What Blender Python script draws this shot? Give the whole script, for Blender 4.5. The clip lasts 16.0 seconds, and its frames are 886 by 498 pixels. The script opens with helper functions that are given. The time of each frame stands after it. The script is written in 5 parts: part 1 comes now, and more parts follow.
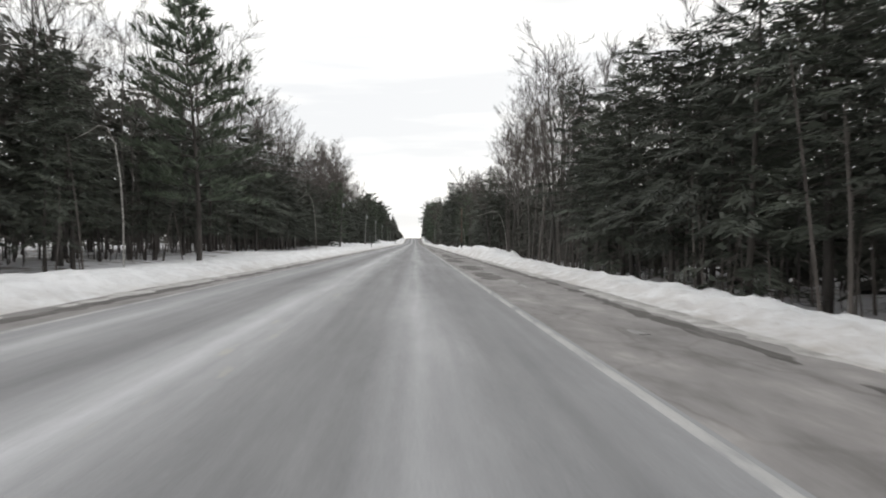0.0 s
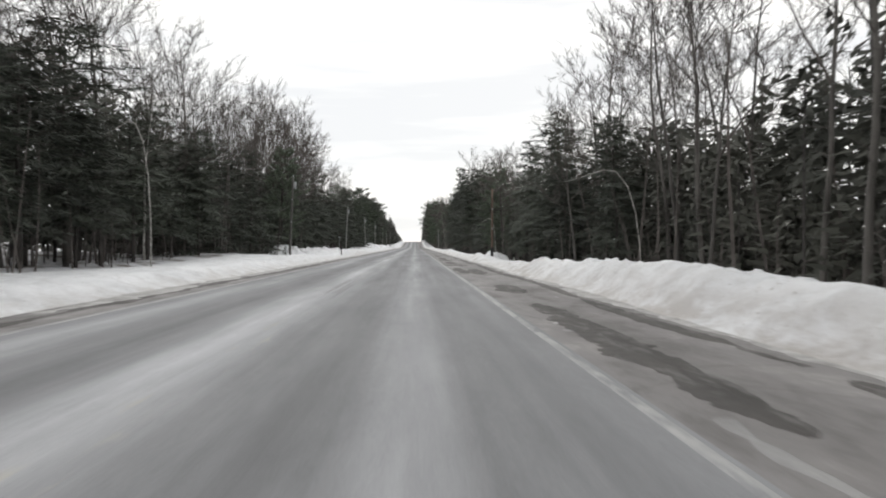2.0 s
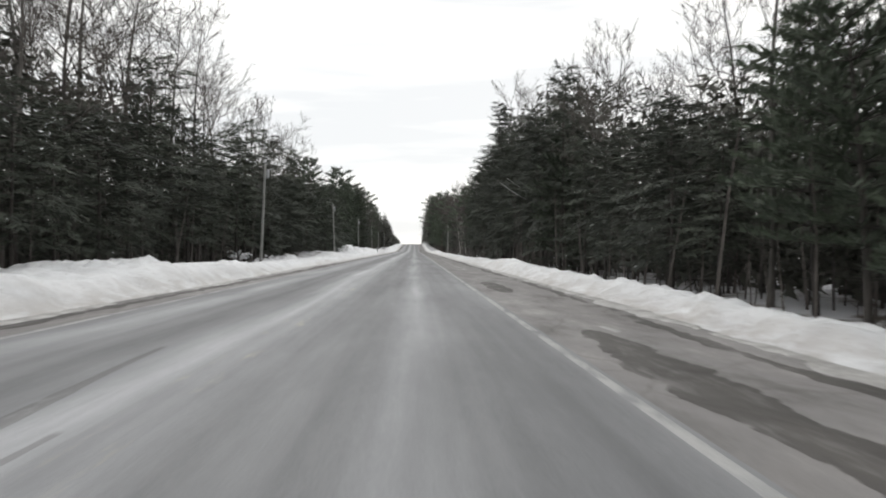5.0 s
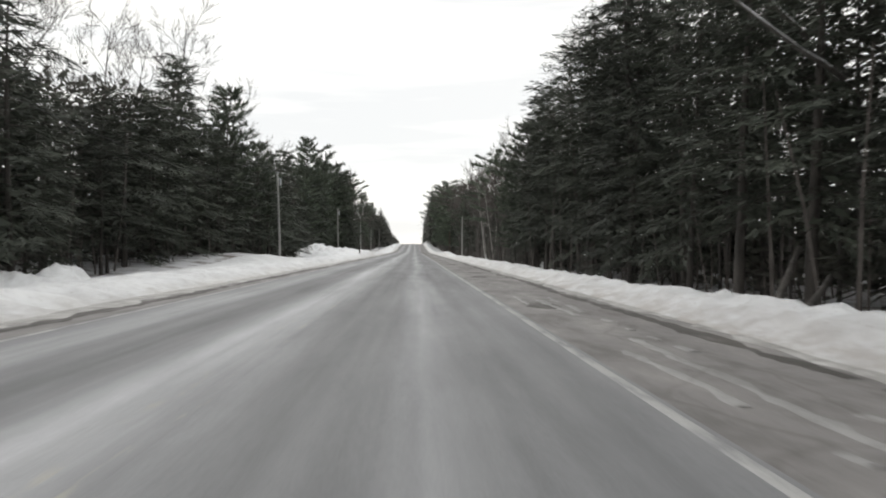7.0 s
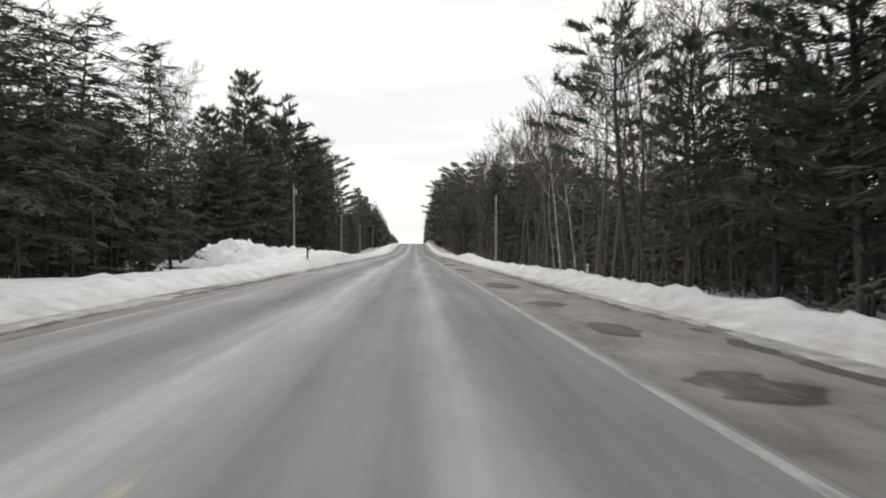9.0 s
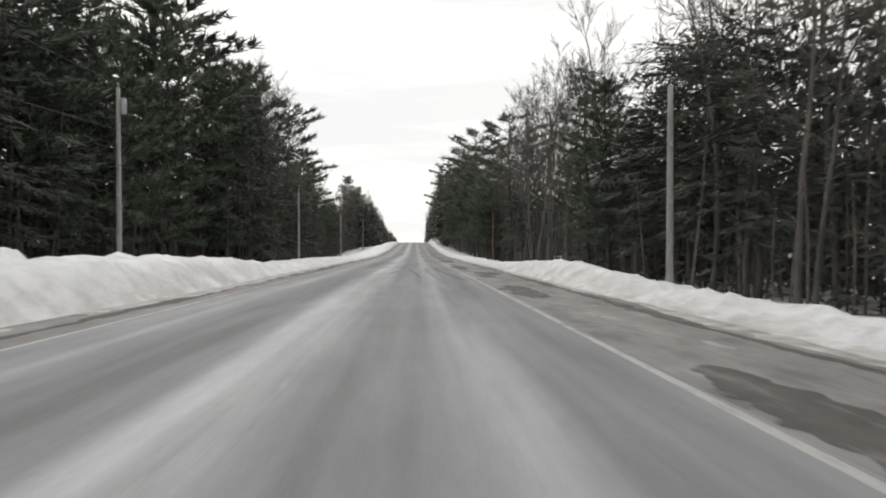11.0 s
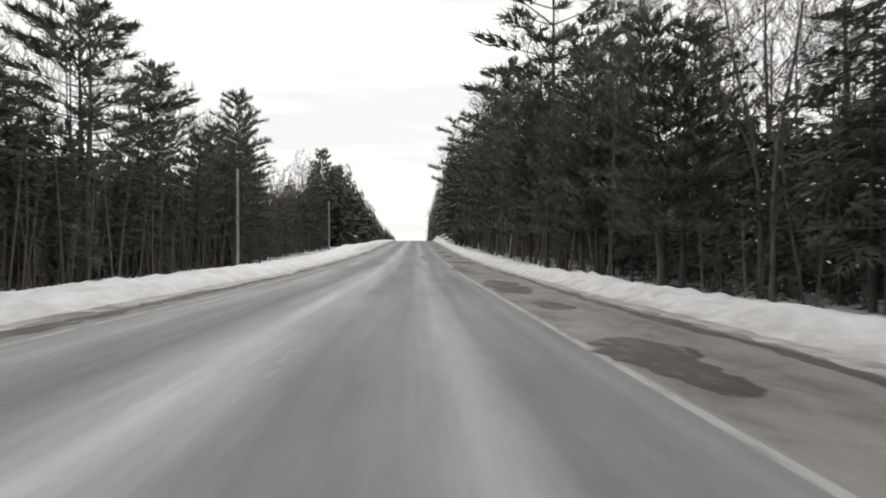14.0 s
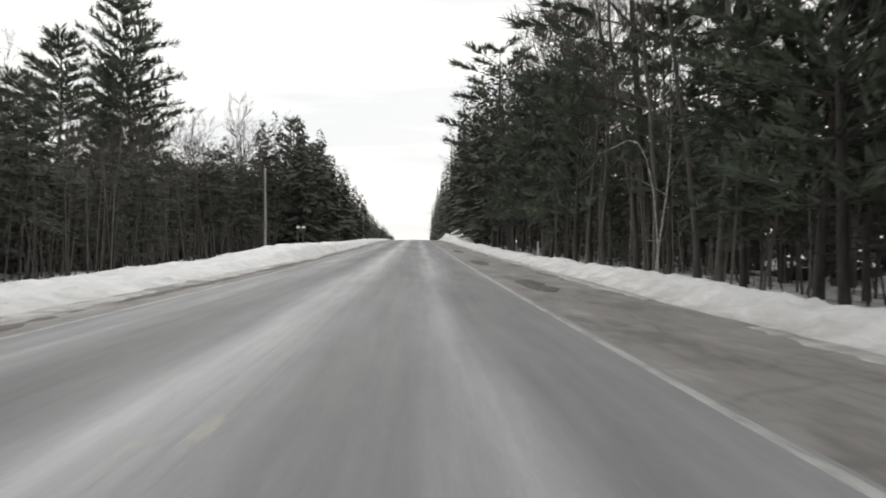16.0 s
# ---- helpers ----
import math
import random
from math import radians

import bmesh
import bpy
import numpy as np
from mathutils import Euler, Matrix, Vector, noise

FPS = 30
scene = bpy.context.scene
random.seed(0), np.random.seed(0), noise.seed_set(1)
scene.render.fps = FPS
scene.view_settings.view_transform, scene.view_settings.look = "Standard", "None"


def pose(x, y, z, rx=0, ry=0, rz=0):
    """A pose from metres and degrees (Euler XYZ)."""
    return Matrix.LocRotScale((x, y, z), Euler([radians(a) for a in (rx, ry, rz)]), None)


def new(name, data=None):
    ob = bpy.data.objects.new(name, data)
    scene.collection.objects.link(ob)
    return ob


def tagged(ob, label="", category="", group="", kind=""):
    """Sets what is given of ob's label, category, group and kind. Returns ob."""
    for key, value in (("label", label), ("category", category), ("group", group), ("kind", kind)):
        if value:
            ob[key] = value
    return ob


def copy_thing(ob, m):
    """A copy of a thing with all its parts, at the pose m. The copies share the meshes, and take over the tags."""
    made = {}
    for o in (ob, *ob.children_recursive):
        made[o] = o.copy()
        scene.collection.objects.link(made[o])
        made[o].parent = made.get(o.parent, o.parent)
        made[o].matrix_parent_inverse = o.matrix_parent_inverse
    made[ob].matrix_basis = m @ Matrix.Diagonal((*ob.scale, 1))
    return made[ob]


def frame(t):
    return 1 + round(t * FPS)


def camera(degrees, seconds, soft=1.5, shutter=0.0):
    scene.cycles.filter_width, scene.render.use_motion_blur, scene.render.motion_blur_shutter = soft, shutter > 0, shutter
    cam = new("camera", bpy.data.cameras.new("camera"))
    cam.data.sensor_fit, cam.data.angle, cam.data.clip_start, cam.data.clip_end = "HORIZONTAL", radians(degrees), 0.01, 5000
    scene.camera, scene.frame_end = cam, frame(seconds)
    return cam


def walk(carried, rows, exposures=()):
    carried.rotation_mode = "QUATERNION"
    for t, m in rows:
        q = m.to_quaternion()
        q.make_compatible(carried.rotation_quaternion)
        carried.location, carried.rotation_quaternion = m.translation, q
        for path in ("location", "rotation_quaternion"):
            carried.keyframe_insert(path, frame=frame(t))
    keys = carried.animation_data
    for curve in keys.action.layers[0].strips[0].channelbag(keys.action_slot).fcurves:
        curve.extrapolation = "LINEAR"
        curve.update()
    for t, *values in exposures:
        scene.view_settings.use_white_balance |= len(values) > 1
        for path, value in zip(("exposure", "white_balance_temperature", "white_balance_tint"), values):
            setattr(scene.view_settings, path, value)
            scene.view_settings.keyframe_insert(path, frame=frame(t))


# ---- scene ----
cam = camera(64.6, 16.0, soft=1.9, shutter=0.15)

EYE = 1.156          # lens height over the carriageway
SPEED = 24.7         # metres per second
CREST, RISE = 590.0, 3.95


def smooth(a, b, x):
    u = min(1.0, max(0.0, (x - a) / (b - a)))
    return u * u * (3 - 2 * u)


def road_z(s):
    """Height of the carriageway: level, then a long rise to the crest and down again."""
    return RISE * smooth(365, CREST, s) - 5.0 * smooth(CREST, 1000, s)


# seconds, lateral place, tilt down in degrees, turn to the right in degrees
PATH = [
    (0.0, 1.85, 0.60, 2.26), (0.5, 1.87, 0.56, 2.26), (1.0, 1.92, 0.55, 2.26), (1.5, 1.94, 0.40, 2.26),
    (2.0, 1.94, 0.30, 2.28), (2.5, 1.94, 0.28, 2.28), (3.0, 1.94, 0.22, 2.28), (3.5, 1.94, 0.12, 2.30),
    (4.0, 1.93, 0.05, 2.33), (6.5, 1.80, 0.05, 2.33), (7.0, 1.76, 0.02, 2.33), (7.5, 1.73, -0.04, 2.33),
    (8.0, 1.70, 0.00, 2.33), (8.5, 1.65, 0.00, 2.32), (9.0, 1.58, 0.00, 2.30), (9.5, 1.50, -0.02, 2.30),
    (12.0, 1.20, 0.05, 2.26), (12.5, 1.28, 0.05, 2.24), (13.0, 1.36, 0.05, 2.22), (13.5, 1.46, 0.03, 2.20),
    (14.0, 1.54, 0.00, 2.18), (14.5, 1.56, 0.00, 2.15), (15.0, 1.55, 0.02, 2.12), (15.5, 1.50, -0.05, 2.08),
    (16.0, 1.45, -0.08, 2.05)]
walk(cam, [(t, pose(x, SPEED * t, road_z(SPEED * t) + EYE, 90 - tilt, 0, -turn)) for t, x, tilt, turn in PATH],
     [(0, 0.12, 6470, 9), (4, 0.12, 6430, 8.5), (7.5, 0.14, 6540, 8), (9.5, 0.12, 6600, 9), (13, 0.12, 6600, 9), (15, 0.12, 6580, 9), (16, 0.14, 6560, 8)])

# ---- sky and sun ----
world = bpy.data.worlds.new("overcast_sky")
scene.world = world
world.use_nodes = True
wn, wl = world.node_tree.nodes, world.node_tree.links
wn.clear()
w_out, w_bg = wn.new("ShaderNodeOutputWorld"), wn.new("ShaderNodeBackground")
w_sky = wn.new("ShaderNodeTexSky")
w_sky.sky_type, w_sky.sun_disc = "NISHITA", False
w_sky.sun_elevation, w_sky.sun_rotation = radians(32), radians(20)
w_co, w_map, w_noise = wn.new("ShaderNodeTexCoord"), wn.new("ShaderNodeMapping"), wn.new("ShaderNodeTexNoise")
w_map.inputs["Scale"].default_value = (1.5, 1.5, 14)
w_noise.inputs["Scale"].default_value, w_noise.inputs["Detail"].default_value = 1.6, 5
w_ramp, w_mix = wn.new("ShaderNodeValToRGB"), wn.new("ShaderNodeMix")
w_ramp.color_ramp.elements[0].position, w_ramp.color_ramp.elements[0].color = 0.38, (8.7, 8.7, 8.78, 1)
w_ramp.color_ramp.elements[1].position, w_ramp.color_ramp.elements[1].color = 0.60, (11.1, 10.9, 10.6, 1)
w_mix.data_type = "RGBA"
w_mix.inputs["Factor"].default_value = 0.95
wl.new(w_co.outputs["Generated"], w_map.inputs["Vector"])
wl.new(w_map.outputs["Vector"], w_noise.inputs["Vector"])
wl.new(w_noise.outputs["Fac"], w_ramp.inputs["Fac"])
wl.new(w_sky.outputs["Color"], w_mix.inputs["A"])
wl.new(w_ramp.outputs["Color"], w_mix.inputs["B"])
wl.new(w_mix.outputs["Result"], w_bg.inputs["Color"])
w_bg.inputs["Strength"].default_value = 0.10
wl.new(w_bg.outputs["Background"], w_out.inputs["Surface"])

sun_data = bpy.data.lights.new("sun", "SUN")
sun_data.energy, sun_data.angle, sun_data.color = 0.5, radians(40), (1.0, 0.97, 0.93)
sun = new("sun", sun_data)
sun.matrix_world = pose(0, 0, 60, 58, 0, 200)


# ---- materials ----
def material(name, base, rough=0.8, metal=0.0):
    """A node material; returns it with its tree, its shader and its place in space."""
    m = bpy.data.materials.new(name)
    m.use_nodes = True
    nt = m.node_tree
    shader = nt.nodes["Principled BSDF"]
    shader.inputs["Base Color"].default_value = (*base, 1)
    shader.inputs["Roughness"].default_value = rough
    shader.inputs["Metallic"].default_value = metal
    return m, nt, shader


def noise_node(nt, scale, detail=4.0, stretch=None, coords="Object", rough=0.55):
    co, mp, nz = nt.nodes.new("ShaderNodeTexCoord"), nt.nodes.new("ShaderNodeMapping"), nt.nodes.new("ShaderNodeTexNoise")
    nt.links.new(co.outputs[coords], mp.inputs["Vector"])
    nt.links.new(mp.outputs["Vector"], nz.inputs["Vector"])
    if stretch:
        mp.inputs["Scale"].default_value = stretch
    nz.inputs["Scale"].default_value, nz.inputs["Detail"].default_value, nz.inputs["Roughness"].default_value = scale, detail, rough
    return nz.outputs["Fac"]


def noise_colour(nt, scale, detail=4.0):
    co, nz = nt.nodes.new("ShaderNodeTexCoord"), nt.nodes.new("ShaderNodeTexNoise")
    nt.links.new(co.outputs["Object"], nz.inputs["Vector"])
    nz.inputs["Scale"].default_value, nz.inputs["Detail"].default_value = scale, detail
    return nz.outputs["Color"]


def ramp(nt, fac, *stops):
    r = nt.nodes.new("ShaderNodeValToRGB")
    nt.links.new(fac, r.inputs["Fac"])
    e = r.color_ramp.elements
    while len(e) < len(stops):
        e.new(0.5)
    for el, (p, c) in zip(e, stops):
        el.position, el.color = p, (*c, 1) if len(c) == 3 else c
    return r.outputs["Color"]


def blend(nt, fac, a, b, how="MIX"):
    m = nt.nodes.new("ShaderNodeMix")
    m.data_type, m.blend_type = "RGBA", how
    for socket, value in ((m.inputs["Factor"], fac), (m.inputs["A"], a), (m.inputs["B"], b)):
        if isinstance(value, (int, float)):
            socket.default_value = value
        elif isinstance(value, tuple):
            socket.default_value = (*value, 1)
        else:
            nt.links.new(value, socket)
    return m.outputs["Result"]


def bump(nt, shader, height, strength=0.4, distance=0.02):
    b = nt.nodes.new("ShaderNodeBump")
    b.inputs["Strength"].default_value, b.inputs["Distance"].default_value = strength, distance
    nt.links.new(height, b.inputs["Height"])
    nt.links.new(b.outputs["Normal"], shader.inputs["Normal"])


def mottled(name, dark, light, scale, rough=0.85, fine=None, relief=0.3, depth=0.02, stretch=None, by_object=0.0):
    m, nt, sh = material(name, light, rough)
    broad = noise_node(nt, scale, 4, stretch)
    col = ramp(nt, broad, (0.32, dark), (0.68, light))
    if fine:
        f = noise_node(nt, fine, 3, stretch)
        col = blend(nt, 0.5, col, ramp(nt, f, (0.3, (0.55, 0.55, 0.55)), (0.7, (1.25, 1.25, 1.25))), "MULTIPLY")
        bump(nt, sh, f, relief, depth)
    if by_object:
        info = nt.nodes.new("ShaderNodeObjectInfo")
        v = ramp(nt, info.outputs["Random"], (0.0, (1 - by_object,) * 3), (1.0, (1 + by_object,) * 3))
        col = blend(nt, 1.0, col, v, "MULTIPLY")
    nt.links.new(col, sh.inputs["Base Color"])
    return m


MAT_NEEDLE = mottled("conifer_needles", (0.036, 0.043, 0.034), (0.078, 0.088, 0.066), 0.9, 0.75, by_object=0.35)
MAT_PINE = mottled("pine_needles", (0.047, 0.062, 0.043), (0.100, 0.122, 0.083), 0.9, 0.7, by_object=0.3)
MAT_BARK = mottled("grey_bark", (0.062, 0.056, 0.051), (0.160, 0.148, 0.137), 2.0, 0.9, fine=14, relief=0.6, stretch=(1, 1, 0.25), by_object=0.3)
MAT_BARK_DARK = mottled("dark_conifer_bark", (0.036, 0.032, 0.029), (0.098, 0.087, 0.079), 2.0, 0.9, fine=14, relief=0.6, stretch=(1, 1, 0.25), by_object=0.3)
MAT_TWIG = mottled("bare_twigs", (0.065, 0.056, 0.051), (0.128, 0.113, 0.104), 1.5, 0.9, by_object=0.25)
MAT_BIRCH = mottled("birch_bark", (0.14, 0.13, 0.12), (0.55, 0.53, 0.50), 3.0, 0.8, fine=9, stretch=(1, 1, 2.5))
MAT_WOODS = mottled("far_woods", (0.048, 0.051, 0.042), (0.100, 0.100, 0.082), 0.16, 0.85)
MAT_WOODS_BARE = mottled("far_bare_woods", (0.050, 0.046, 0.044), (0.112, 0.101, 0.097), 0.2, 0.9)
MAT_POLE = mottled("weathered_pole", (0.22, 0.215, 0.205), (0.40, 0.395, 0.38), 1.2, 0.85, fine=20, stretch=(1, 1, 0.1), by_object=0.25)
MAT_POLE_BROWN = mottled("brown_treated_pole", (0.085, 0.058, 0.045), (0.19, 0.135, 0.105), 1.2, 0.85, fine=20, stretch=(1, 1, 0.1), by_object=0.2)
MAT_POLE_DARK = mottled("dark_weathered_pole", (0.075, 0.070, 0.064), (0.165, 0.158, 0.148), 1.2, 0.85, fine=20, stretch=(1, 1, 0.1))
MAT_STEEL = mottled("galvanised_steel", (0.22, 0.23, 0.24), (0.40, 0.41, 0.42), 3.0, 0.5)
MAT_BLACK = mottled("black_rubber", (0.012, 0.012, 0.013), (0.03, 0.03, 0.03), 3.0, 0.6)


def snow_material(name, dirt, foot=None):
    """Snow; dirt: how much grit is strewn in it; foot: the x between which spray from the road has soiled it."""
    m, nt, sh = material(name, (0.86, 0.87, 0.9), 0.6)
    broad, grain = noise_node(nt, 0.35, 4), noise_node(nt, 13, 3)
    col = ramp(nt, broad, (0.3, (0.745, 0.755, 0.775)), (0.7, (0.865, 0.872, 0.885)))
    crust = ramp(nt, noise_node(nt, 1.4, 8, rough=0.72), (0.34, (0.82, 0.815, 0.81)), (0.52, (1, 1, 1)), (0.70, (1.06, 1.06, 1.06)))
    col = blend(nt, 1.0, col, crust, "MULTIPLY")
    for strewn, start, share in ((grain, 0.65, dirt), (noise_node(nt, 37, 2), 0.66, dirt * 0.9)):
        specks = ramp(nt, strewn, (start, (0, 0, 0)), (start + 0.05, (share, share, share)))
        col = blend(nt, specks, col, (0.26, 0.23, 0.20))
    if foot:
        co, sep, rng = nt.nodes.new("ShaderNodeTexCoord"), nt.nodes.new("ShaderNodeSeparateXYZ"), nt.nodes.new("ShaderNodeMapRange")
        nt.links.new(co.outputs["Object"], sep.inputs["Vector"])
        nt.links.new(sep.outputs["X"], rng.inputs["Value"])
        for key, value in zip(("From Min", "From Max", "To Min", "To Max"), (*foot, 0.9, 0.0)):
            rng.inputs[key].default_value = value
        patchy = ramp(nt, noise_node(nt, 1.6, 6, (1, 0.5, 1), rough=0.7), (0.36, (0.1, 0.1, 0.1)), (0.58, (1, 1, 1)))
        soil = nt.nodes.new("ShaderNodeMath")
        soil.operation = "MULTIPLY"
        nt.links.new(rng.outputs["Result"], soil.inputs[0])
        nt.links.new(patchy, soil.inputs[1])
        col = blend(nt, soil.outputs["Value"], col, (0.40, 0.365, 0.335))
    nt.links.new(col, sh.inputs["Base Color"])
    bump(nt, sh, noise_node(nt, 2.8, 9, rough=0.76), 0.65, 0.11)
    return m


MAT_SNOW = snow_material("snow", 0.15)
MAT_BANK = snow_material("ploughed_snow", 0.4)
MAT_BANK_SIDE = {-1: snow_material("ploughed_snow_with_dirty_foot", 0.5, (-4.8, -6.1)), 1: snow_material("ploughed_snow_with_gritty_foot", 0.75, (6.3, 7.8))}


def forest_floor():
    m, nt, sh = material("snowy_ground", (0.8, 0.8, 0.82), 0.7)
    col = ramp(nt, noise_node(nt, 0.45, 6, rough=0.65), (0.36, (0.12, 0.09, 0.065)), (0.50, (0.72, 0.72, 0.745)))
    nt.links.new(col, sh.inputs["Base Color"])
    bump(nt, sh, noise_node(nt, 2.0, 4), 0.6, 0.15)
    return m


MAT_GROUND = forest_floor()


def asphalt(name, dark, light, tracks, paint=None):
    """Salt-dusted asphalt; tracks lays the pale and dark bands of the wheel paths along the road."""
    m, nt, sh = material(name, light, 0.75)
    col = ramp(nt, noise_node(nt, 0.5, 6, (1.0, 0.12, 1)), (0.3, dark), (0.7, light))
    if tracks:
        co, sep = nt.nodes.new("ShaderNodeTexCoord"), nt.nodes.new("ShaderNodeSeparateXYZ")
        nt.links.new(co.outputs["Object"], sep.inputs["Vector"])
        across = nt.nodes.new("ShaderNodeMapRange")
        across.inputs["From Min"].default_value, across.inputs["From Max"].default_value = -3.75, 3.75
        nt.links.new(sep.outputs["X"], across.inputs["Value"])
        shift, total = noise_node(nt, 0.06, 3, (1, 1, 1)), nt.nodes.new("ShaderNodeMath")
        total.operation = "MULTIPLY_ADD"
        nt.links.new(shift, total.inputs[0])
        total.inputs[1].default_value = 0.10
        nt.links.new(across.outputs["Result"], total.inputs[2])
        bands = [(-3.75, 0.88), (-2.75, 1.46), (-2.2, 0.98), (-1.5, 0.76), (-0.95, 1.18), (-0.45, 1.98), (0.05, 1.45), (0.6, 0.86), (1.4, 0.92), (1.9, 1.55), (2.4, 0.93), (3.2, 0.92), (3.6, 1.05)]
        shade = ramp(nt, total.outputs["Value"], *[((x + 3.75) / 7.5 * 0.999 + 0.05 if x > -3.7 else 0.0, (k / 2, k / 2, k / 2)) for x, k in bands])
        streaks = ramp(nt, noise_node(nt, 2.2, 3, (1.0, 0.03, 1)), (0.3, (0.80, 0.80, 0.80)), (0.7, (1.18, 1.18, 1.18)))
        col = blend(nt, 1.0, blend(nt, 1.0, col, shade, "MULTIPLY"), streaks, "MULTIPLY")
        dust = ramp(nt, noise_node(nt, 0.9, 6, (1.0, 0.22, 1), rough=0.72), (0.30, (0.84, 0.84, 0.845)), (0.52, (1.0, 1.0, 1.0)), (0.72, (1.16, 1.155, 1.15)))
        col = blend(nt, 1.0, col, dust, "MULTIPLY")
    else:
        blotch = noise_node(nt, 1.1, 6, (1.0, 0.35, 1), rough=0.7)
        col = blend(nt, 1.0, col, ramp(nt, blotch, (0.36, (0.66, 0.65, 0.64)), (0.49, (0.98, 0.98, 0.98)), (0.56, (1.08, 1.075, 1.07)), (0.66, (1.42, 1.41, 1.40))), "MULTIPLY")
        cells = nt.nodes.new("ShaderNodeTexVoronoi")
        cells.feature, cells.inputs["Scale"].default_value = "DISTANCE_TO_EDGE", 0.42
        bent = nt.nodes.new("ShaderNodeTexCoord")
        astray = blend(nt, 0.35, bent.outputs["Object"], noise_colour(nt, 1.3, 5), "ADD")
        nt.links.new(astray, cells.inputs["Vector"])
        col = blend(nt, 1.0, col, ramp(nt, cells.outputs["Distance"], (0.003, (0.80, 0.79, 0.78)), (0.014, (1, 1, 1))), "MULTIPLY")
    if paint:
        colour, wear = paint
        kept = ramp(nt, noise_node(nt, 2.6, 6, (1.5, 0.35, 1), rough=0.7), (wear - 0.06, (0, 0, 0)), (wear + 0.12, (0.85, 0.85, 0.85)))
        col = blend(nt, kept, col, colour)
    grain = noise_node(nt, 55, 2)
    col = blend(nt, 0.35, col, ramp(nt, grain, (0.3, (0.6, 0.6, 0.6)), (0.7, (1.3, 1.3, 1.3))), "MULTIPLY")
    nt.links.new(col, sh.inputs["Base Color"])
    bump(nt, sh, grain, 0.35, 0.01)
    return m


MAT_ROAD = asphalt("salted_asphalt", (0.39, 0.395, 0.41), (0.53, 0.535, 0.555), True)
MAT_SHOULDER = asphalt("dusty_shoulder", (0.185, 0.175, 0.172), (0.275, 0.265, 0.262), False)
MAT_GROOVE = asphalt("milled_groove", (0.22, 0.217, 0.215), (0.30, 0.297, 0.295), False)
MAT_SLUSH = mottled("grey_slush", (0.25, 0.24, 0.228), (0.54, 0.53, 0.52), 2.2, 0.55, fine=17, relief=0.8, depth=0.03)
MAT_SALT = asphalt("dried_salt", (0.28, 0.275, 0.275), (0.36, 0.355, 0.35), False)
MAT_PATCH = asphalt("damp_asphalt", (0.055, 0.050, 0.047), (0.095, 0.088, 0.082), False, ((0.19, 0.18, 0.177), 0.57))


MAT_WHITE = asphalt("worn_white_paint", (0.39, 0.395, 0.41), (0.53, 0.535, 0.555), True, ((0.45, 0.445, 0.44), 0.42))
MAT_YELLOW = asphalt("worn_yellow_paint", (0.39, 0.395, 0.41), (0.53, 0.535, 0.555), True, ((0.46, 0.435, 0.36), 0.61))
MAT_TRACK = asphalt("damp_wheel_track", (0.27, 0.27, 0.275), (0.37, 0.37, 0.376), True, ((0.44, 0.44, 0.445), 0.62))


# ---- mesh helpers ----
def mesh_object(name, verts, faces, mat, parent=None, label="", smooth_faces=True):
    me = bpy.data.meshes.new(name)
    me.from_pydata([tuple(v) for v in verts], [], faces)
    if smooth_faces:
        me.polygons.foreach_set("use_smooth", [True] * len(me.polygons))
    me.materials.append(mat)
    me.update()
    ob = new(name, me)
    if parent is not None:
        ob.parent = parent
    if label:
        ob["label"] = label
    return ob


class Shape:
    """Collects vertices and faces of one mesh."""

    def __init__(self):
        self.v, self.f = [], []

    def tube(self, pts, radii, sides=5, cap=False):
        n0 = len(self.v)
        for i, p in enumerate(pts):
            d = (pts[min(i + 1, len(pts) - 1)] - pts[max(i - 1, 0)]).normalized()
            a = d.cross(Vector((0.31, 0.95, 0.11))).normalized()
            b = d.cross(a)
            for k in range(sides):
                w = 2 * math.pi * k / sides
                self.v.append(p + (a * math.cos(w) + b * math.sin(w)) * radii[i])
        for i in range(len(pts) - 1):
            for k in range(sides):
                k2 = (k + 1) % sides
                self.f.append((n0 + i * sides + k, n0 + i * sides + k2, n0 + (i + 1) * sides + k2, n0 + (i + 1) * sides + k))
        if cap:
            self.f.append(tuple(n0 + (len(pts) - 1) * sides + k for k in range(sides)))
            self.f.append(tuple(n0 + k for k in reversed(range(sides))))

    def blade(self, p, q, width, side):
        """A thin triangle from p to q."""
        n0 = len(self.v)
        self.v += [p - side * width * 0.5, p + side * width * 0.5, q]
        self.f.append((n0, n0 + 1, n0 + 2))

    def leaf(self, p, q, width, side):
        """A pointed quad from p to q."""
        n0 = len(self.v)
        mid = p.lerp(q, 0.45)
        self.v += [p, mid + side * width * 0.5, q, mid - side * width * 0.5]
        self.f.append((n0, n0 + 1, n0 + 2, n0 + 3))

    def box(self, lo, hi):
        n0 = len(self.v)
        self.v += [Vector((x, y, z)) for z in (lo[2], hi[2]) for y in (lo[1], hi[1]) for x in (lo[0], hi[0])]
        self.f += [tuple(n0 + i for i in q) for q in ((0, 2, 3, 1), (4, 5, 7, 6), (0, 1, 5, 4), (2, 6, 7, 3), (0, 4, 6, 2), (1, 3, 7, 5))]

    def made(self, name, mat, parent=None, label="", smooth_faces=True):
        return mesh_object(name, self.v, self.f, mat, parent, label, smooth_faces)


def rand_dir(rng):
    while True:
        v = Vector((rng.uniform(-1, 1), rng.uniform(-1, 1), rng.uniform(-1, 1)))
        if 0.05 < v.length < 1:
            return v.normalized()


# ---- ground, road, banks ----
LEFT_EDGE, RIGHT_EDGE = -5.1, 6.45      # where the snow begins


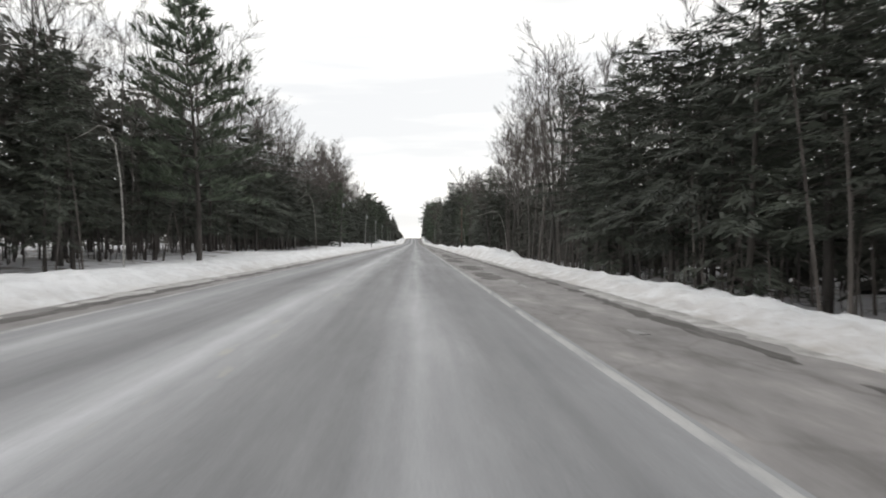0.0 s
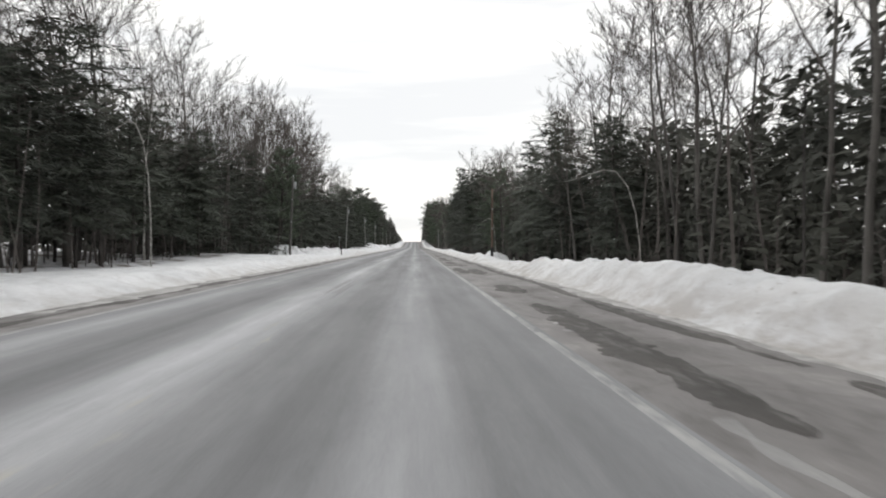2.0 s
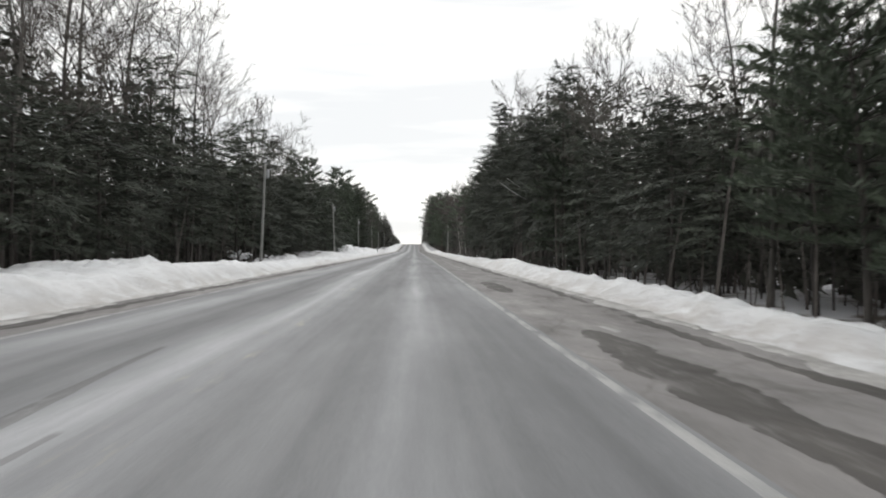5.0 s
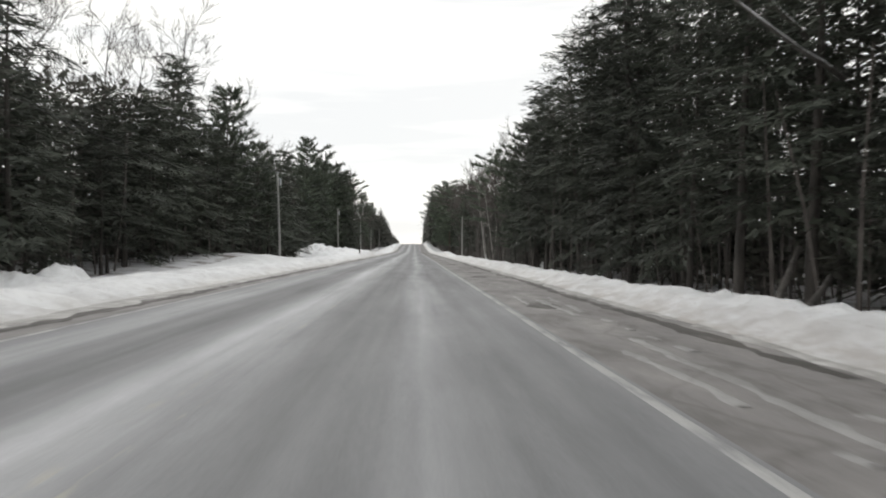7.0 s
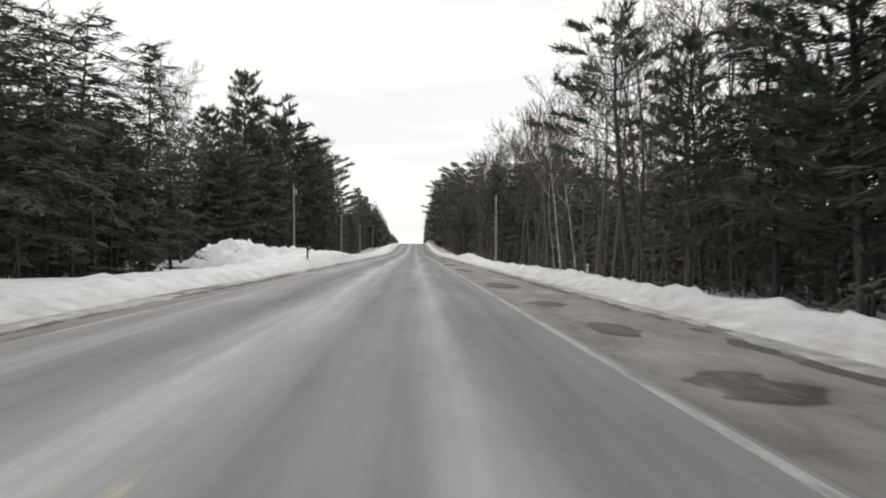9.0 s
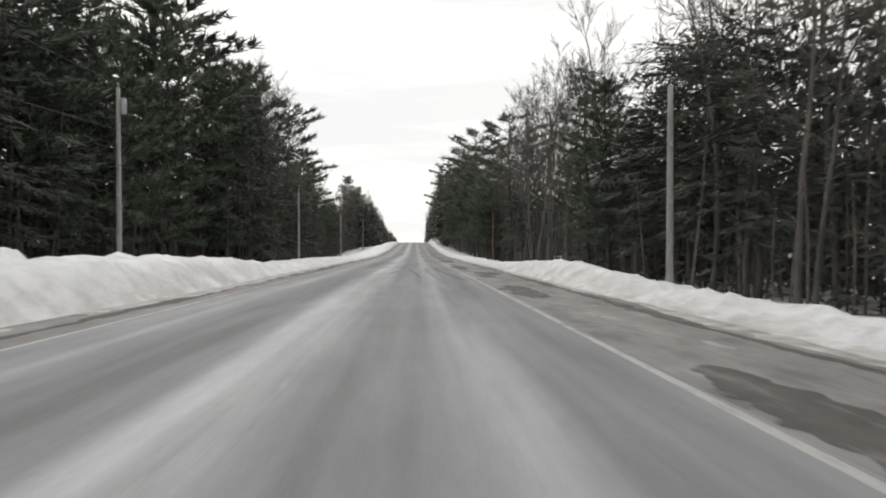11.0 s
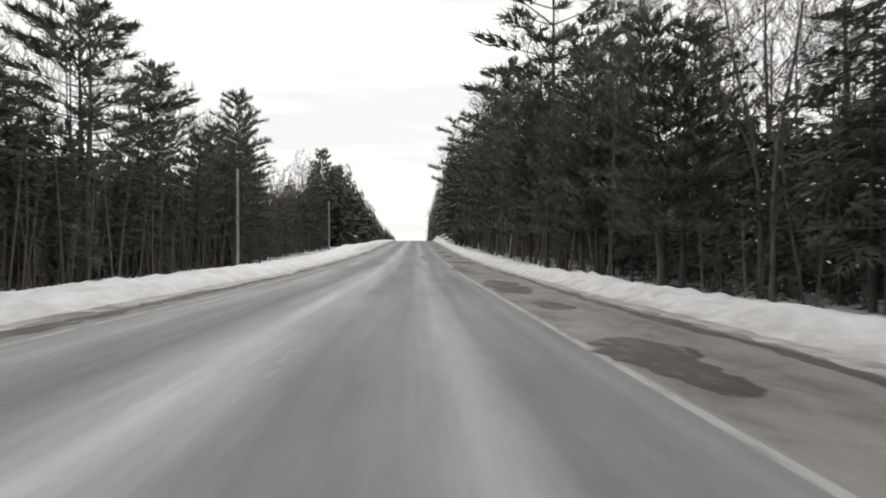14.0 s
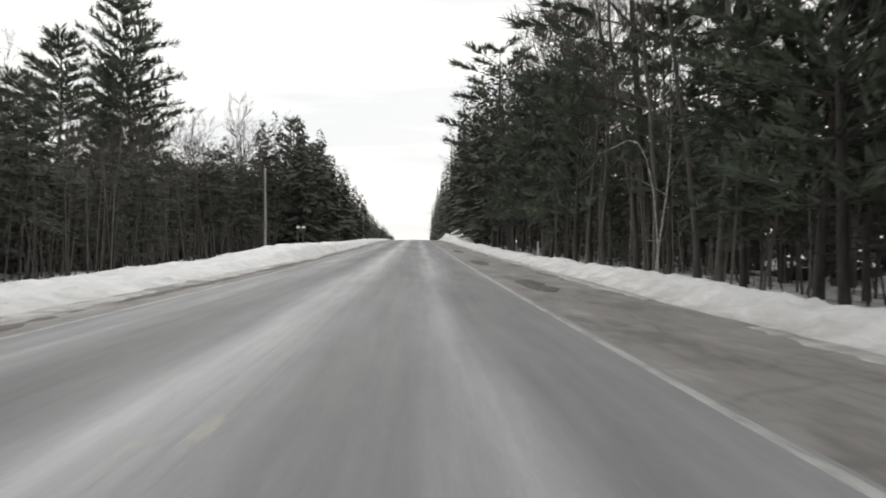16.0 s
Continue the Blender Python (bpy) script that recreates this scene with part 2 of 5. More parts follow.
def bank_height(side, s):
    """Crest of the ploughed snow over the road, with heaps and low places."""
    n = noise.noise(Vector((s * 0.035, side * 9.0, 0.3))) * 0.14 + noise.noise(Vector((s * 0.2, side * 5.0, 1.7))) * 0.07
    h = (0.36 - 0.15 * smooth(355, 375, s) * (1 - smooth(430, 445, s)) if side < 0 else 0.30) + n
    for at, half, more in HEAPS[side]:
        h += more * math.exp(-((s - at) / half) ** 2)
    return max(0.24, h)


# heaps left by the plough: place along the road, half length, extra height
HEAPS = {-1: [(129, 4, 0.25), (137, 4, 0.45), (147, 5, 0.4), (156, 6, 0.3), (272, 5, 0.35), (282, 6, 0.7), (292, 6, 0.6), (301, 6, 0.5), (445, 14, 0.35), (470, 12, 0.3)],
         1: [(58, 7, 0.46), (68, 6, 0.48), (78, 6, 0.36), (110, 5, 0.22), (121, 4, 0.08), (168, 8, 0.3), (186, 5, 0.15), (300, 8, 0.35), (312, 8, 0.2), (520, 16, 1.0), (548, 18, 1.2)]}


def ground_z(x, s):
    """The natural ground under the snow, either side of the road."""
    d = (LEFT_EDGE - x) if x < 0 else (x - RIGHT_EDGE)
    z = road_z(s) - 0.05
    if d > 0:
        if x < 0:
            fall = 0.75 - 1.55 * math.exp(-((s - 232) / 22) ** 2) - 0.6 * math.exp(-((s - 150) / 14) ** 2) - 0.9 * math.exp(-((s - 290) / 16) ** 2) - 1.15 * math.exp(-((s - 60) / 56) ** 2) - 0.8 * math.exp(-((s - 106) / 12) ** 2)
        else:
            fall = 0.75
        z -= fall * (smooth(1.0, 8.0, d) if x < 0 else smooth(0.2, 5.0, d)) - 0.5 * smooth(12, 45, d)
        z += noise.noise(Vector((x * 0.13, s * 0.13, 4.2))) * 0.25 * smooth(3, 7, d)
    return z


def build_ground():
    xs = [-900, -500, -250, -120, -70] + [-50 + i * 1.6 for i in range(28)] + [-4.9, 0, 6.2] + [6.8 + i * 1.6 for i in range(28)] + [70, 120, 250, 500, 900]
    ss = [-400, -150, -60] + [-30 + i * 1.6 for i in range(330)] + [500 + i * 10 for i in range(50)] + [1100, 1500, 2500, 4000]
    v = [Vector((x, s, ground_z(x, s) - (0.35 if -7.5 < x < 8.5 else 0.12 if -11.8 < x < 10.2 else 0))) for s in ss for x in xs]
    w = len(xs)
    f = [(j * w + i, j * w + i + 1, (j + 1) * w + i + 1, (j + 1) * w + i) for j in range(len(ss) - 1) for i in range(w - 1)]
    ob = mesh_object("ground", v, f, MAT_GROUND)
    tagged(ob, "snow-covered forest floor with brown leaf litter showing through", "ground", kind="structure")


def strip(name, mat, x0, x1, s0, s1, lift, step=4.0, label="", category="road", cols=1, parent=None):
    n = max(1, int((s1 - s0) / step))
    v, f = [], []
    rims = [(x0 + (x1 - x0) * i / cols, lift) for i in range(cols + 1)]
    if lift:
        rims = [(x0 - 0.012, -0.002)] + rims + [(x1 + 0.012, -0.002)]
    for j in range(n + 1):
        s = s0 + (s1 - s0) * j / n
        for x, up in rims:
            v.append(Vector((x, s, road_z(s) + up - 0.018 * abs(x))))
    w = len(rims)
    for j in range(n):
        for i in range(w - 1):
            f.append((j * w + i, j * w + i + 1, (j + 1) * w + i + 1, (j + 1) * w + i))
    ob = mesh_object(name, v, f, mat, parent)
    if parent is None:
        tagged(ob, label, category, kind="structure")
    return ob


def snowbank(side):
    edge = LEFT_EDGE if side < 0 else RIGHT_EDGE
    ds = [-0.25, 0, 0.12, 0.3, 0.5, 0.75, 1.0, 1.3, 1.6, 1.9, 2.3, 2.8, 3.4, 4.2, 5.0, 6.0, 7.0]
    ss = [-25 + 0.4 * i for i in range(1240)] + [471 + i * 3 for i in range(160)]
    v, f = [], []
    for s in ss:
        top = bank_height(side, s)
        wander = noise.noise(Vector((s * 0.08, side * 3.0, 8.0))) * 0.35 + noise.noise(Vector((s * 0.6, side * 2.0, 3.0))) * 0.12
        for d in ds:
            x = edge + side * (d + wander)
            up = smooth(-0.15, 1.25, d) * top
            lump = noise.noise(Vector((x * 1.3, s * 1.0, 2.0))) * 0.15 + abs(noise.noise(Vector((x * 2.4, s * 2.0, 6.0)))) * 0.20 + noise.noise(Vector((x * 4.5, s * 3.3, 9.0))) * 0.10 - 0.05
            z = road_z(s) - 0.13 + up + lump * smooth(0.0, 0.8, d) - 0.03 * (d < 0)
            far = smooth(2.4, 7.0, d) if side < 0 else smooth(0.9, 4.2, d)
            z = z * (1 - far) + (ground_z(x, s) + 0.05 - 0.25 * (d >= 7)) * far
            v.append(Vector((x, s, z)))
    w = len(ds)
    for j in range(len(ss) - 1):
        for i in range(w - 1):
            q = (j * w + i, j * w + i + 1, (j + 1) * w + i + 1, (j + 1) * w + i)
            f.append(q if side > 0 else q[::-1])
    ob = mesh_object("snowbank", v, f, MAT_BANK_SIDE[side])
    tagged(ob, "ploughed roadside snowbank, white with grey dirt along its foot", "snowbank", kind="structure")


build_ground()
strip("road", MAT_ROAD, -3.80, 3.77, -60, 900, 0.0, cols=4, label="salt-dusted grey asphalt carriageway with worn wheel tracks")
strip("shoulder", MAT_SHOULDER, 3.77, 6.85, -60, 900, 0.0, label="dusty brownish-grey asphalt shoulder beside the snowbank")
strip("shoulder", MAT_SHOULDER, -5.6, -3.80, -60, 900, 0.0, label="narrow grey asphalt shoulder with damp edge")
strip("edge_line", MAT_WHITE, 3.61, 3.71, -60, 900, 0.003, label="worn white painted edge line", category="road marking")
strip("edge_line", MAT_WHITE, -3.75, -3.65, -60, 900, 0.003, label="worn white painted edge line", category="road marking")
strip("centre_line", MAT_YELLOW, -0.20, -0.09, -60, 900, 0.003, label="worn yellow painted centre line", category="road marking")
strip("centre_line", MAT_YELLOW, 0.09, 0.20, -60, 900, 0.003, label="worn yellow painted centre line", category="road marking")


def ribbon(name, mat, x_mid, half, s0, s1, seed, label, lift=0.006, gap=-0.2, step=0.25):
    """A damp band of wandering width along the road, broken where it dries out."""
    v, f, run = [], [], 0
    n = int((s1 - s0) / step)
    for j in range(n + 1):
        s = s0 + j * step
        a = noise.noise(Vector((s * 0.07, seed, 0.0)))
        w = half * (0.75 + 1.1 * noise.noise(Vector((s * 0.22, seed, 5.0))) + 0.8 * noise.noise(Vector((s * 1.1, seed, 9.0))))
        if a < gap or w < 0.03:
            run = 0
            continue
        w += 0.35 * half * noise.noise(Vector((s * 4.3, seed, 1.0)))
        c = x_mid + 0.22 * noise.noise(Vector((s * 0.1, seed, 2.0))) + 0.10 * noise.noise(Vector((s * 0.7, seed, 4.0)))
        lo = c - w + 0.10 * noise.noise(Vector((s * 2.3, seed, 3.0))) + 0.06 * noise.noise(Vector((s * 7.0, seed, 8.0)))
        hi = c + w + 0.10 * noise.noise(Vector((s * 2.0, seed, 6.0))) + 0.06 * noise.noise(Vector((s * 6.0, seed, 7.0)))
        for x, up in ((lo - 0.03, -0.003), (lo, lift), (max(hi, lo + 0.02), lift), (max(hi, lo + 0.02) + 0.03, -0.003)):
            v.append(Vector((x, s, road_z(s) + up - 0.018 * abs(x))))
        if run:
            k = len(v) - 8
            f += [(k + i, k + i + 1, k + i + 5, k + i + 4) for i in range(3)]
        run = 1
    tagged(mesh_object(name, v, f, mat), label, "damp asphalt", kind="structure")


ribbon("damp_strip", MAT_PATCH, 5.9, 0.13, -20, 394, 3.3, "dark damp strip of meltwater along the foot of the snow", gap=-0.6)
ribbon("damp_strip", MAT_PATCH, 5.9, 0.06, 394, 640, 5.9, "thin broken damp streak along the foot of the snow", gap=0.05)
ribbon("damp_strip", MAT_PATCH, -4.42, 0.19, -20, 640, 11.7, "dark damp strip of meltwater along the foot of the snow", gap=-0.6)
ribbon("slush_strip", MAT_SLUSH, -4.98, 0.36, -20, 640, 13.4, "grey slush thrown up along the foot of the snow", lift=0.014, gap=-0.6)
ribbon("slush_strip", MAT_SLUSH, 6.42, 0.24, -20, 640, 17.9, "grey slush thrown up along the foot of the snow", lift=0.014, gap=-0.45)


for x, seed, half, s0, s1, gap in ((4.9, 24.0, 0.03, -20, 300, 0.12), (5.3, 27.5, 0.025, -20, 300, 0.12), (4.15, 31.0, 0.035, 22, 62, -0.6), (4.33, 33.0, 0.035, 168, 204, -0.5), (4.75, 35.0, 0.05, 164, 196, -0.4), (5.15, 37.0, 0.04, 166, 192, -0.2)):
    ribbon("salt_streak", MAT_SALT, x, half, s0, s1, seed, "thin pale streak of dried road salt", lift=0.010, gap=gap)


def patch(x, s, half_w, half_l):
    """A damp, uneven dark patch on the road surface."""
    v, f = [], []
    n = max(24, int(half_l * 22))
    for j in range(n + 1):
        u = -1 + 2 * j / n
        py = s + half_l * u
        w = 1.12 * half_w * max(0.0, 1 - abs(u) ** 2.6) ** 0.5
        c = x + 0.3 * half_w * noise.noise(Vector((py * 0.6, s, 1.0)))
        q = max(0.9, 1.5 / half_l)
        fray = [0.07 * noise.noise(Vector((py * 5.5, k, s))) + 0.04 * noise.noise(Vector((py * 13.0, k, s))) for k in (1.0, 5.0)]
        lo = fray[0] + c - w * (1 + 0.65 * noise.noise(Vector((py * q, 2.0, s))) + 0.3 * noise.noise(Vector((py * 2.7, 3.0, s))))
        hi = fray[1] + c + w * (1 + 0.65 * noise.noise(Vector((py * q, 8.0, s))) + 0.3 * noise.noise(Vector((py * 2.7, 9.0, s))))
        hi = max(hi, lo + 0.01)
        for px, up in ((lo - 0.03, -0.003), (lo, 0.008), (hi + 0.01, 0.008), (hi + 0.04, -0.003)):
            v.append(Vector((px, py, road_z(py) + up - 0.018 * abs(px))))
        if j:
            k = len(v) - 8
            f += [(k + i, k + i + 1, k + i + 5, k + i + 4) for i in range(3)]
    tagged(mesh_object("damp_patch", v, f, MAT_PATCH), "dark damp patch on the pale salted asphalt", "damp patch", "damp patches", "structure")


for row in [(4.4, 25.2, 0.36, 2.8), (4.45, 33, 0.38, 2.8), (4.35, 45.5, 0.36, 4.2), (5.0, 51, 0.35, 2), (4.6, 69.3, 0.28, 1.9), (4.5, 59, 0.27, 5.2), (4.15, 83.5, 0.22, 3.6), (4.8, 82.3, 0.28, 3.0), (4.4, 98, 0.27, 2.8), (4.4, 92.5, 0.62, 0.9)]:
    patch(*row)
for row in [(4.5, 115, 0.25, 3), (4.3, 110, 0.3, 0.8), (4.5, 106.2, 0.36, 1.8), (4.5, 130, 0.3, 4), (4.5, 146, 0.25, 3), (4.55, 188, 0.3, 0.8), (4.9, 209, 0.3, 0.5)]:
    patch(*row)
for row in [(4.6, 203.5, 0.26, 0.5), (4.5, 246, 0.42, 2.0), (4.6, 238, 0.33, 0.8), (4.65, 233, 0.28, 1.0), (4.6, 228.5, 0.4, 0.8), (4.4, 262, 0.3, 2.5), (4.3, 276, 0.35, 3), (4.4, 292, 0.4, 3)]:
    patch(*row)
for row in [(4.15, 318, 0.36, 4.6), (4.9, 307, 0.5, 2.2), (4.45, 303.2, 0.3, 1.4), (5.9, 317, 0.5, 0.9), (4.3, 326.4, 0.17, 1.1), (4.35, 340, 0.5, 6.5), (4.5, 361, 0.32, 1.1), (4.35, 353.5, 0.42, 2.0), (4.45, 369, 0.5, 4.2), (4.2, 379.5, 0.42, 0.8), (4.05, 382.6, 0.42, 0.9), (4.1, 386.2, 0.45, 1.5)]:
    patch(*row)
for row in [(5.0, 397.8, 0.85, 1.9), (4.15, 389.8, 0.22, 0.5), (4.25, 391.9, 0.25, 0.6), (4.6, 414, 0.3, 2.5), (4.5, 430, 0.3, 3), (4.7, 452, 0.3, 4), (-4.45, 316, 0.4, 1.6)]:
    patch(*row)


def rumble_strip():
    """Milled grooves along the centre line, dusted over in places."""
    g = Shape()
    k = 0
    for s10 in range(-150, 4700, 3):
        s = s10 * 0.1
        if not any(a < s < b for a, b in ((66.5, 73), (91.5, 96), (301.4, 303.4), (313.8, 314.6))):
            continue
        k += 1
        n0 = len(g.v)
        for x, ds in ((-0.28, -0.05), (0.14, -0.045), (0.2, 0.04), (-0.22, 0.045)):
            g.v.append(Vector((x - 0.05 + 0.03 * (k % 3), s + ds, road_z(s) + 0.0045 - 0.018 * abs(x))))
        g.f.append((n0, n0 + 1, n0 + 2, n0 + 3))
    tagged(g.made("rumble_strip", MAT_GROOVE, smooth_faces=False), "shallow milled rumble grooves along the centre line", "rumble strip", kind="stuff")


rumble_strip()


def damp_track(points, half, seed):
    """A dark wheel track left by a wet tyre, drawn through a few places (x, s)."""
    v, f = [], []
    s0, s1 = points[0][1], points[-1][1]
    n = int(abs(s1 - s0) / 0.3)
    for j in range(n + 1):
        s = s0 + (s1 - s0) * j / n
        x = next(xa + (xb - xa) * (3 * u * u - 2 * u ** 3 + u) / 2 for (xa, sa), (xb, sb) in zip(points[:-1], points[1:]) for u in [(s - sa) / (sb - sa)] if -1e-6 <= u <= 1 + 1e-6)
        w = half * (0.9 + 0.7 * noise.noise(Vector((s * 0.5, seed, 1.0))) + 0.4 * noise.noise(Vector((s * 2.1, seed, 4.0)))) * min(1.0, 0.2 + 3.0 * min(j, n - j) / n)
        w = max(w, 0.02)
        for px, up in ((x - w - 0.02, -0.002), (x - w, 0.004), (x + w, 0.004), (x + w + 0.02, -0.002)):
            v.append(Vector((px, s, road_z(s) + up - 0.018 * abs(px))))
        if j:
            k = len(v) - 8
            f += [(k + i, k + i + 1, k + i + 5, k + i + 4) for i in range(3)]
    tagged(mesh_object("damp_track", v, f, MAT_TRACK), "faint damp wheel track in the salt dust", "damp asphalt", kind="structure")


damp_track([(1.5, 299), (1.4, 302), (0.9, 314)], 0.10, 41.0)
damp_track([(2.2, 299), (2.05, 302), (1.92, 306), (1.9, 314)], 0.14, 43.0)
damp_track([(3.2, 298), (3.0, 302), (2.8, 304.5), (2.55, 311), (2.45, 314.5), (2.1, 319)], 0.15, 45.0)
damp_track([(0.05, 303), (0.25, 305.5), (0.35, 309)], 0.12, 47.0)
damp_track([(-2.6, 104.5), (-2.1, 105.8), (-1.2, 108), (-0.62, 114), (-0.6, 124), (-1.1, 132)], 0.12, 49.0)
damp_track([(-0.7, 101), (-0.6, 105), (-0.5, 109), (-0.3, 118), (-0.35, 128)], 0.12, 51.0)


snowbank(-1)
snowbank(1)


# ---- trees ----
def limb_path(rng, start, direction, length, steps, droop=0.0, wiggle=0.12):
    pts, d = [start.copy()], direction.normalized()
    for i in range(steps):
        d = (d + rand_dir(rng) * wiggle + Vector((0, 0, droop))).normalized()
        pts.append(pts[-1] + d * (length / steps))
    return pts


def start_thing(name):
    e = new(name)
    e.empty_display_size = 0.3
    return e


def finish(tree, height, trunk, limbs, crown, bark, wood, leaf, snow=None):
    """Link the parts of a tree, scaled to its full height."""
    k = height / max(v.z for part in (trunk, limbs, crown) for v in part.v)
    for part in (trunk, limbs, crown, snow):
        if part:
            part.v = [v * k for v in part.v]
    if snow and snow.f:
        tagged(snow.made("snow_dusting", MAT_SNOW, tree, "thin lines of old snow", False), kind="stuff")
    trunk.made("trunk", bark, tree)
    tagged(limbs.made("branchwork", wood, tree), kind="stuff")
    tagged(crown.made("crown", leaf, tree, smooth_faces=False), kind="stuff")
    return tree


def along(path, u):
    """The point at the share u of a path."""
    k = min(0.9999, max(0.0, u)) * (len(path) - 1)
    i = int(k)
    return path[i].lerp(path[i + 1], k - i), (path[i + 1] - path[i]).normalized()


def bare_tree(seed, height=15.0, low=0.35, spread=0.30, stems=11, birch=False, lean=0.04, fork=0.0):
    """A leafless hardwood: a straight bole, ascending limbs, branches curving up and a haze of twigs."""
    rng = random.Random(seed)
    tree = start_thing("birch_tree" if birch else "bare_tree")
    bole, wood, twigs = Shape(), Shape(), Shape()
    r0 = height * 0.0078
    trunk = limb_path(rng, Vector((0, 0, -0.4)), Vector((rng.uniform(-lean, lean), rng.uniform(-lean, lean), 1)), height * 0.95, 9, 0.03, 0.08)
    radii = [r0 * (1.3 if i == 0 else 1.04 - 0.10 * i) for i in range(10)]
    bole.tube(trunk, radii, 7)
    for b in range(stems):
        u = low + (0.97 - low) * (b + rng.random() * 0.9) / stems
        p, _ = along(trunk, u)
        ang = b * 2.4 + rng.uniform(-0.6, 0.6)
        v = (u - low) / (1 - low)
        heavy = fork and b == 0
        length = height * spread * (0.55 + 0.45 * math.sin(math.pi * (0.15 + 0.7 * v))) * (1.15 - 0.55 * v) * rng.uniform(0.75, 1.2) * (1.5 if heavy else 1)
        out = (0.35 if heavy else rng.uniform(0.75, 1.15) - 0.35 * v)
        path = limb_path(rng, p, Vector((math.cos(ang) * out, math.sin(ang) * out, 0.75)), length, 5, 0.07, 0.24)
        rb = max(0.022, radii[min(8, int(u * 9))] * (0.75 if heavy else rng.uniform(0.34, 0.52)))
        wood.tube(path, [rb * (1 - 0.17 * i) for i in range(6)], 4)
        n2 = 5 + int(length * 0.9)
        for c in range(n2):
            u2 = 0.18 + 0.82 * (c + rng.random()) / n2
            q, way = along(path, u2)
            d2 = (way * 0.9 + rand_dir(rng) * 0.85 + Vector((0, 0, 0.12))).normalized()
            l2 = length * (0.42 - 0.18 * u2) * rng.uniform(0.7, 1.25) + 0.35
            sub = limb_path(rng, q, d2, l2, 2, 0.13, 0.28)
            r2 = max(0.013, rb * 0.42 * (1 - 0.5 * u2))
            wood.blade(sub[0], sub[1] * 1.35 - sub[0] * 0.35, r2 * 2.2, rand_dir(rng))
            wood.blade(sub[1], sub[2], r2 * 1.5, rand_dir(rng))
            for t in range(8):
                e0, way2 = along(sub, 0.12 + 0.88 * (t + rng.random()) / 8)
                d3 = (way2 + rand_dir(rng) * 0.7 + Vector((0, 0, 0.3))).normalized()
                l3 = rng.uniform(0.45, 0.85) * (0.45 + l2 * 0.22)
                e1 = e0 + d3 * l3
                twigs.blade(e0, e1, 0.030, d3.cross(rand_dir(rng)).normalized())
                for w in range(2):
                    a2 = e0.lerp(e1, rng.uniform(0.2, 0.95))
                    d4 = (d3 + rand_dir(rng) * 0.65 + Vector((0, 0, 0.15))).normalized()
                    twigs.blade(a2, a2 + d4 * l3 * rng.uniform(0.45, 0.9), 0.022, d4.cross(rand_dir(rng)).normalized())
    for b in range(4):
        p, _ = along(trunk, rng.uniform(0.15, low))
        ang = rng.uniform(0, 6.3)
        path = limb_path(rng, p, Vector((math.cos(ang), math.sin(ang), 0.3)), rng.uniform(0.5, 1.8), 2, 0.0, 0.25)
        wood.tube(path, [0.022, 0.014, 0.005], 3)
    return finish(tree, height, bole, wood, twigs, MAT_BIRCH if birch else MAT_BARK, MAT_BIRCH if birch else MAT_TWIG, MAT_TWIG)


def plume(shape, rng, path, out, length, size, broad, n, fat=0.165, droop=-0.15):
    """Needles of one bough: narrow blades fanned to both sides of its axis, lying in the bough's own plane."""
    face = (out * 0.75 + Vector((0, 0, 0.7))).normalized()
    for c in range(n):
        u = 0.12 + 0.88 * (c + rng.random()) / n
        p, way = along(path, u)
        side = way.cross(face).normalized() * (1 if c % 2 else -1)
        p = p + side * broad * (1.05 - u) * rng.uniform(0.0, 1.0) + Vector((0, 0, rng.uniform(-0.14, 0.10)))
        d = (way * rng.uniform(0.5, 1.1) + side * rng.uniform(0.1, 0.9) + Vector((0, 0, droop + rng.uniform(-0.2, 0.2)))).normalized()
        lie = (face + rand_dir(rng) * 0.6).normalized()
        q = p + d * size * rng.uniform(0.65, 1.25)
        shape.blade(p.lerp(q, -0.2), q, size * fat * rng.uniform(0.75, 1.3), d.cross(lie).normalized())


